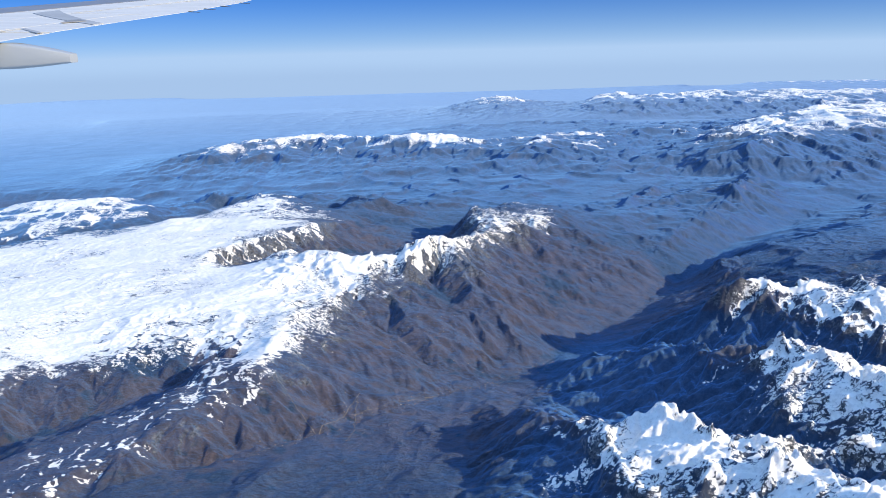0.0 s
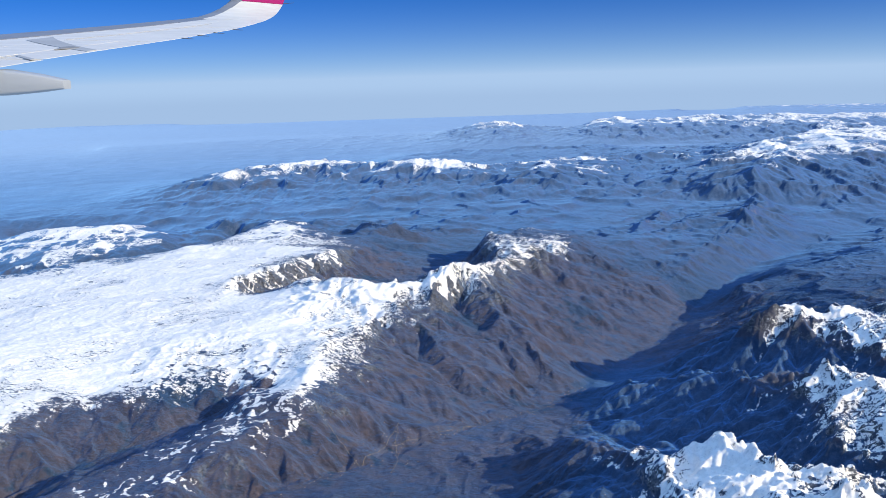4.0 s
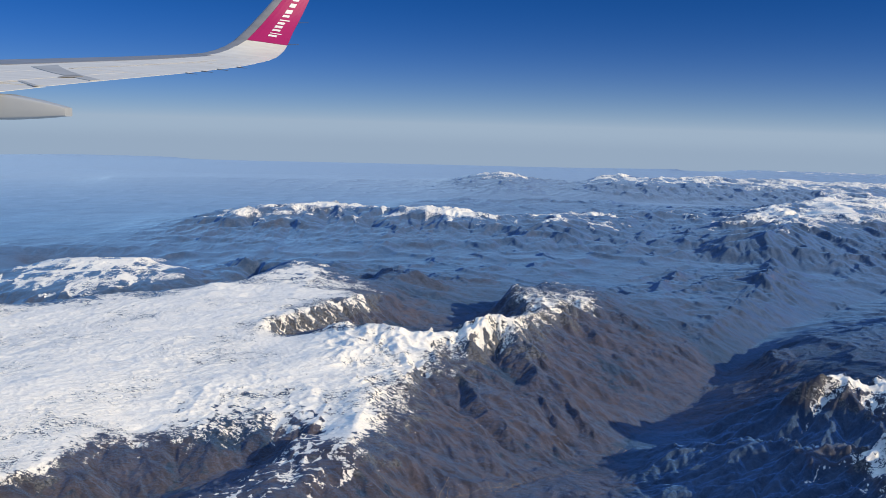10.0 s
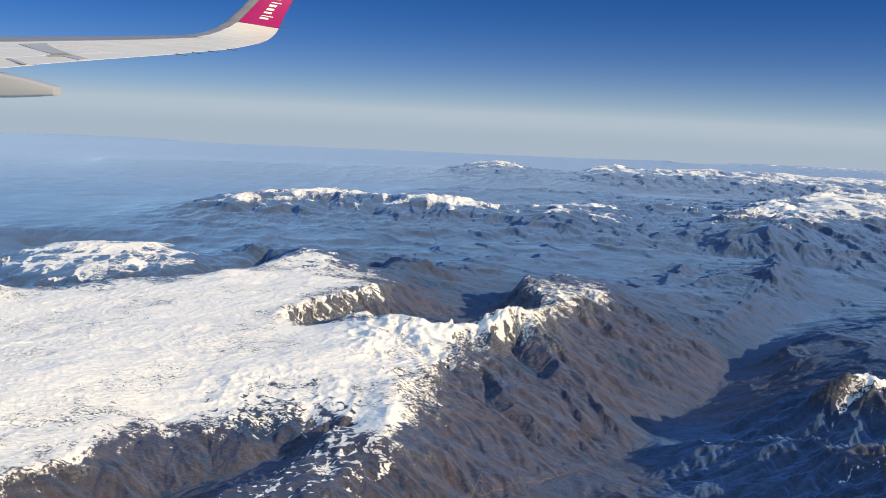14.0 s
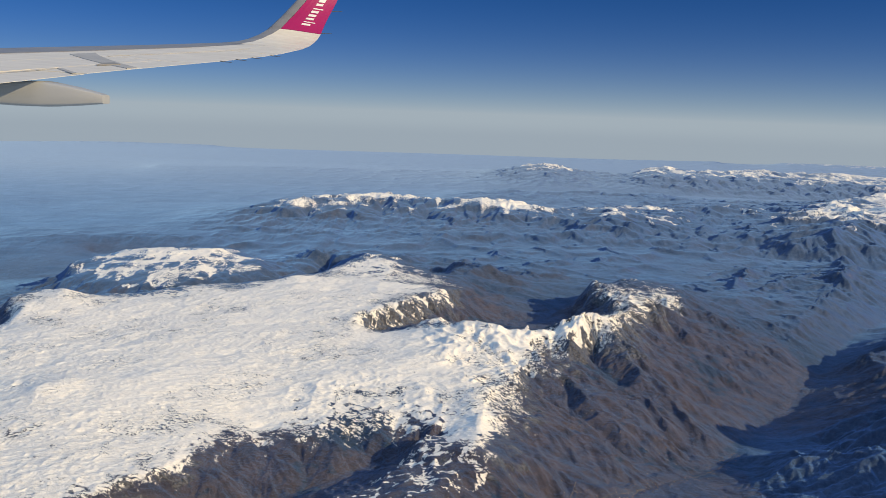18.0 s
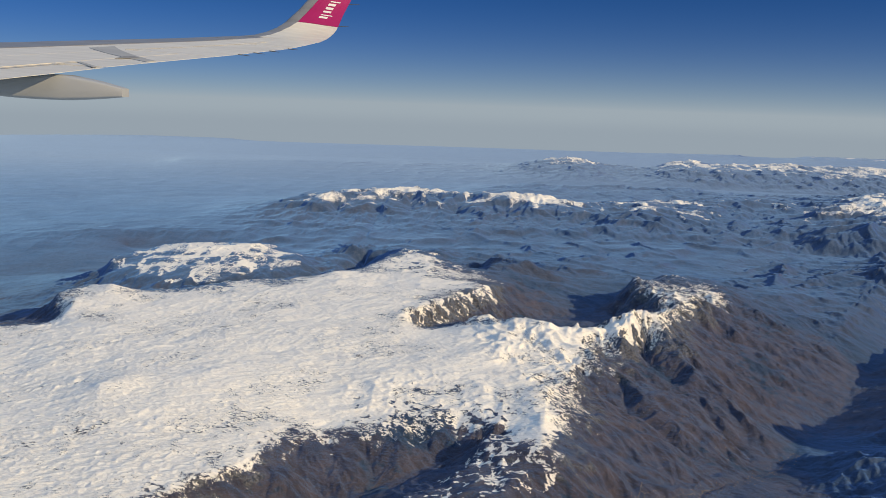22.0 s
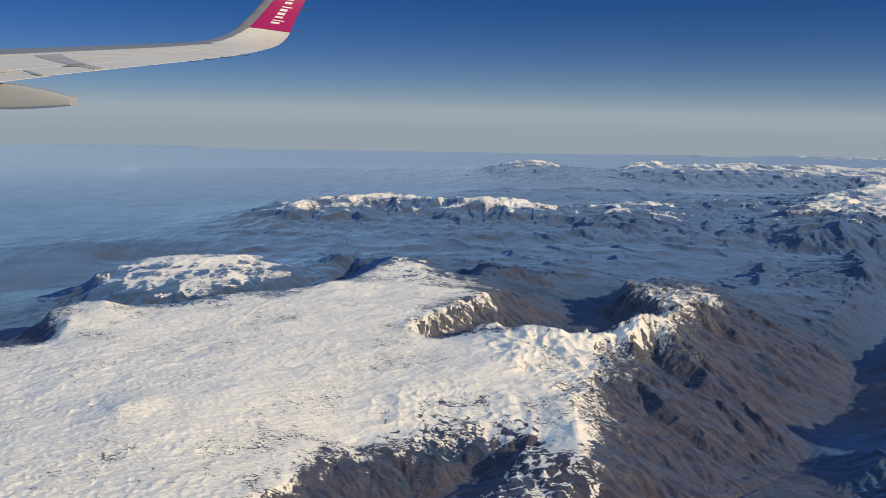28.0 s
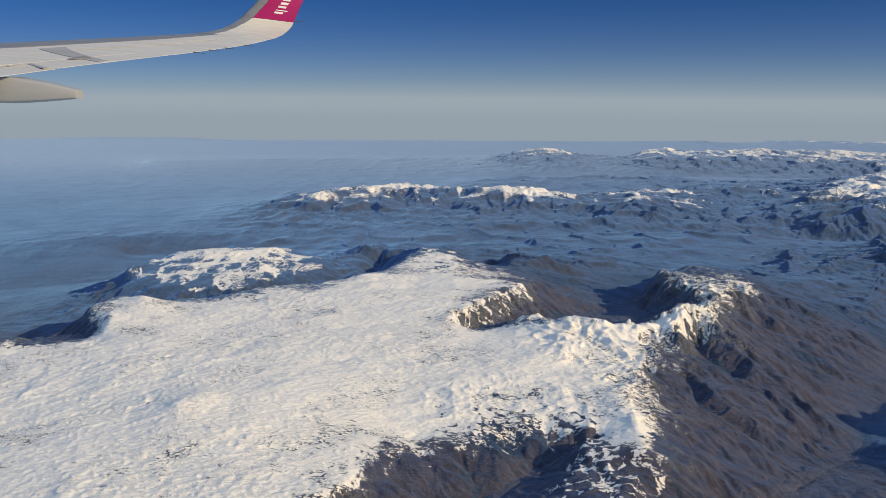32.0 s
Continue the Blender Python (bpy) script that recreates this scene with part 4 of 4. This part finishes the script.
for s in (0.672, 0.722, 0.777, 0.85):                        # static wicks along the trailing edge
    te = section(s)[0]
    rod("static_wick", te, te + Vector((0.16, 0.0, -0.015)), 0.008, WING_DARK, wing)
for k in (4.1, 5.6):
    te = tip_point(k, 1.0, 0)
    rod("static_wick", te, te + Vector((0.2, 0.02, 0.01)), 0.008, WING_DARK, winglet)


# ---- roads and villages in the valley ----
def ground_at(x, y):
    u, v = sheet_place(x, y)
    i, j = v * (ROWS_V - 1) + len(back), (u + 1) / 2 * (COLS_U - 2 * len(side) - 1) + len(side)
    i0, j0 = int(i), int(j)
    fi, fj = i - i0, j - j0
    return float(Z[i0, j0] * (1 - fi) * (1 - fj) + Z[i0 + 1, j0] * fi * (1 - fj) + Z[i0, j0 + 1] * (1 - fi) * fj + Z[i0 + 1, j0 + 1] * fi * fj)


gravel = Nodes("pale_gravel")
GRAVEL = gravel.set(Base_Color=gravel.mix(gravel.ramp(gravel.noise(3.0, 4), 0.35, 0.65), (0.13, 0.11, 0.10), (0.24, 0.21, 0.19)), Roughness=0.9)
lime = Nodes("limewashed_walls")
LIME = lime.set(Base_Color=lime.mix(lime.ramp(lime.noise(2.0, 3), 0.3, 0.7), (0.42, 0.38, 0.34), (0.62, 0.58, 0.54)), Roughness=0.85)
tile = Nodes("roof_tiles")
TILE = tile.set(Base_Color=tile.mix(tile.ramp(tile.noise(1.5, 3), 0.35, 0.65), (0.20, 0.09, 0.06), (0.34, 0.20, 0.15)), Roughness=0.85)

ROADS = [
    [(-12, 102), (-13, 99), (-14, 96), (-16, 91), (-18, 90), (-20, 87), (-23, 83)],
    [(-12, 101.5), (-12.2, 97), (-11.6, 93), (-12.4, 89)],
    [(-12, 98), (-7, 101.5), (-3, 106), (1, 109.5), (6, 114.5), (12, 120.5), (17, 128)],
    [(-16, 91), (-19, 95), (-21, 97.5)],
]
for points in ROADS:
    pts = []
    for a, b in zip(points, points[1:]):
        n = max(4, int(math.dist(a, b) / 0.25))
        for k in range(n):
            x, y = a[0] + (b[0] - a[0]) * k / n, a[1] + (b[1] - a[1]) * k / n
            pts.append((x + 0.35 * noise.noise((x * 0.5, y * 0.5, 1)), y + 0.35 * noise.noise((x * 0.5, y * 0.5, 7))))
    bm = bmesh.new()
    last = None
    for k, (x, y) in enumerate(pts):
        q = pts[min(k + 1, len(pts) - 1)] if k + 1 < len(pts) else (2 * x - pts[k - 1][0], 2 * y - pts[k - 1][1])
        d = Vector((q[0] - x, q[1] - y)).normalized()
        row = [bm.verts.new(Vector((x - d.y * s, y + d.x * s, ground_at(x - d.y * s, y + d.x * s) + 0.035)) * MODEL) for s in (-0.035, 0.035)]
        if last:
            bm.faces.new((last[0], last[1], row[1], row[0]))
        last = row
    mesh = bpy.data.meshes.new("road")
    bm.to_mesh(mesh)
    bm.free()
    mesh.materials.append(GRAVEL)
    tagged(new("road", mesh), "pale winding gravel road on the valley floor", "road", "", "structure")


def house(size, tall):
    """A small gabled house: walls and roof."""
    thing = new("house")
    bm = bmesh.new()
    a, b = size, size * 0.7
    low_, up_ = [(-a, -b, -tall), (a, -b, -tall), (a, b, -tall), (-a, b, -tall)], [(-a, -b, tall), (a, -b, tall), (a, b, tall), (-a, b, tall)]
    vs = [bm.verts.new(p) for p in low_ + up_ + [(-a, 0, tall * 1.9), (a, 0, tall * 1.9)]]
    for f in ((0, 1, 5, 4), (1, 2, 6, 9, 5), (2, 3, 7, 6), (3, 0, 4, 8, 7)):
        bm.faces.new([vs[i] for i in f])
    part("wall", bm, LIME, thing)
    bm = bmesh.new()
    e = 1.12
    vs = [bm.verts.new(p) for p in [(-a * e, -b * e, tall * 0.95), (a * e, -b * e, tall * 0.95), (a * e, 0, tall * 2.0), (-a * e, 0, tall * 2.0), (a * e, b * e, tall * 0.95), (-a * e, b * e, tall * 0.95)]]
    bm.faces.new((vs[0], vs[1], vs[2], vs[3]))
    bm.faces.new((vs[3], vs[2], vs[4], vs[5]))
    bmesh.ops.solidify(bm, geom=bm.faces[:], thickness=tall * 0.12)
    part("roof", bm, TILE, thing)
    return tagged(thing, "tiny pale farmhouse with a red-brown roof beside the valley road", "house", "valley villages")


rng = random.Random(5)
first = house(0.06 * MODEL, 0.035 * MODEL)
spots = []
for points, count in ((ROADS[2], 110), (ROADS[0], 30), (ROADS[1], 20)):
    for _ in range(count):
        k = rng.randrange(len(points) - 1)
        f = rng.random()
        spots.append((points[k][0] * (1 - f) + points[k + 1][0] * f + rng.gauss(0, 0.9), points[k][1] * (1 - f) + points[k + 1][1] * f + rng.gauss(0, 0.9)))
for _ in range(60):
    spots.append((rng.uniform(-9, 8), rng.uniform(118, 136)))
for n, (x, y) in enumerate(spots):
    m = pose(x * MODEL, y * MODEL, (ground_at(x, y) + 0.02) * MODEL, 0, 0, rng.uniform(0, 180))
    if n == 0:
        first.matrix_basis = m
    else:
        copy_thing(first, m)
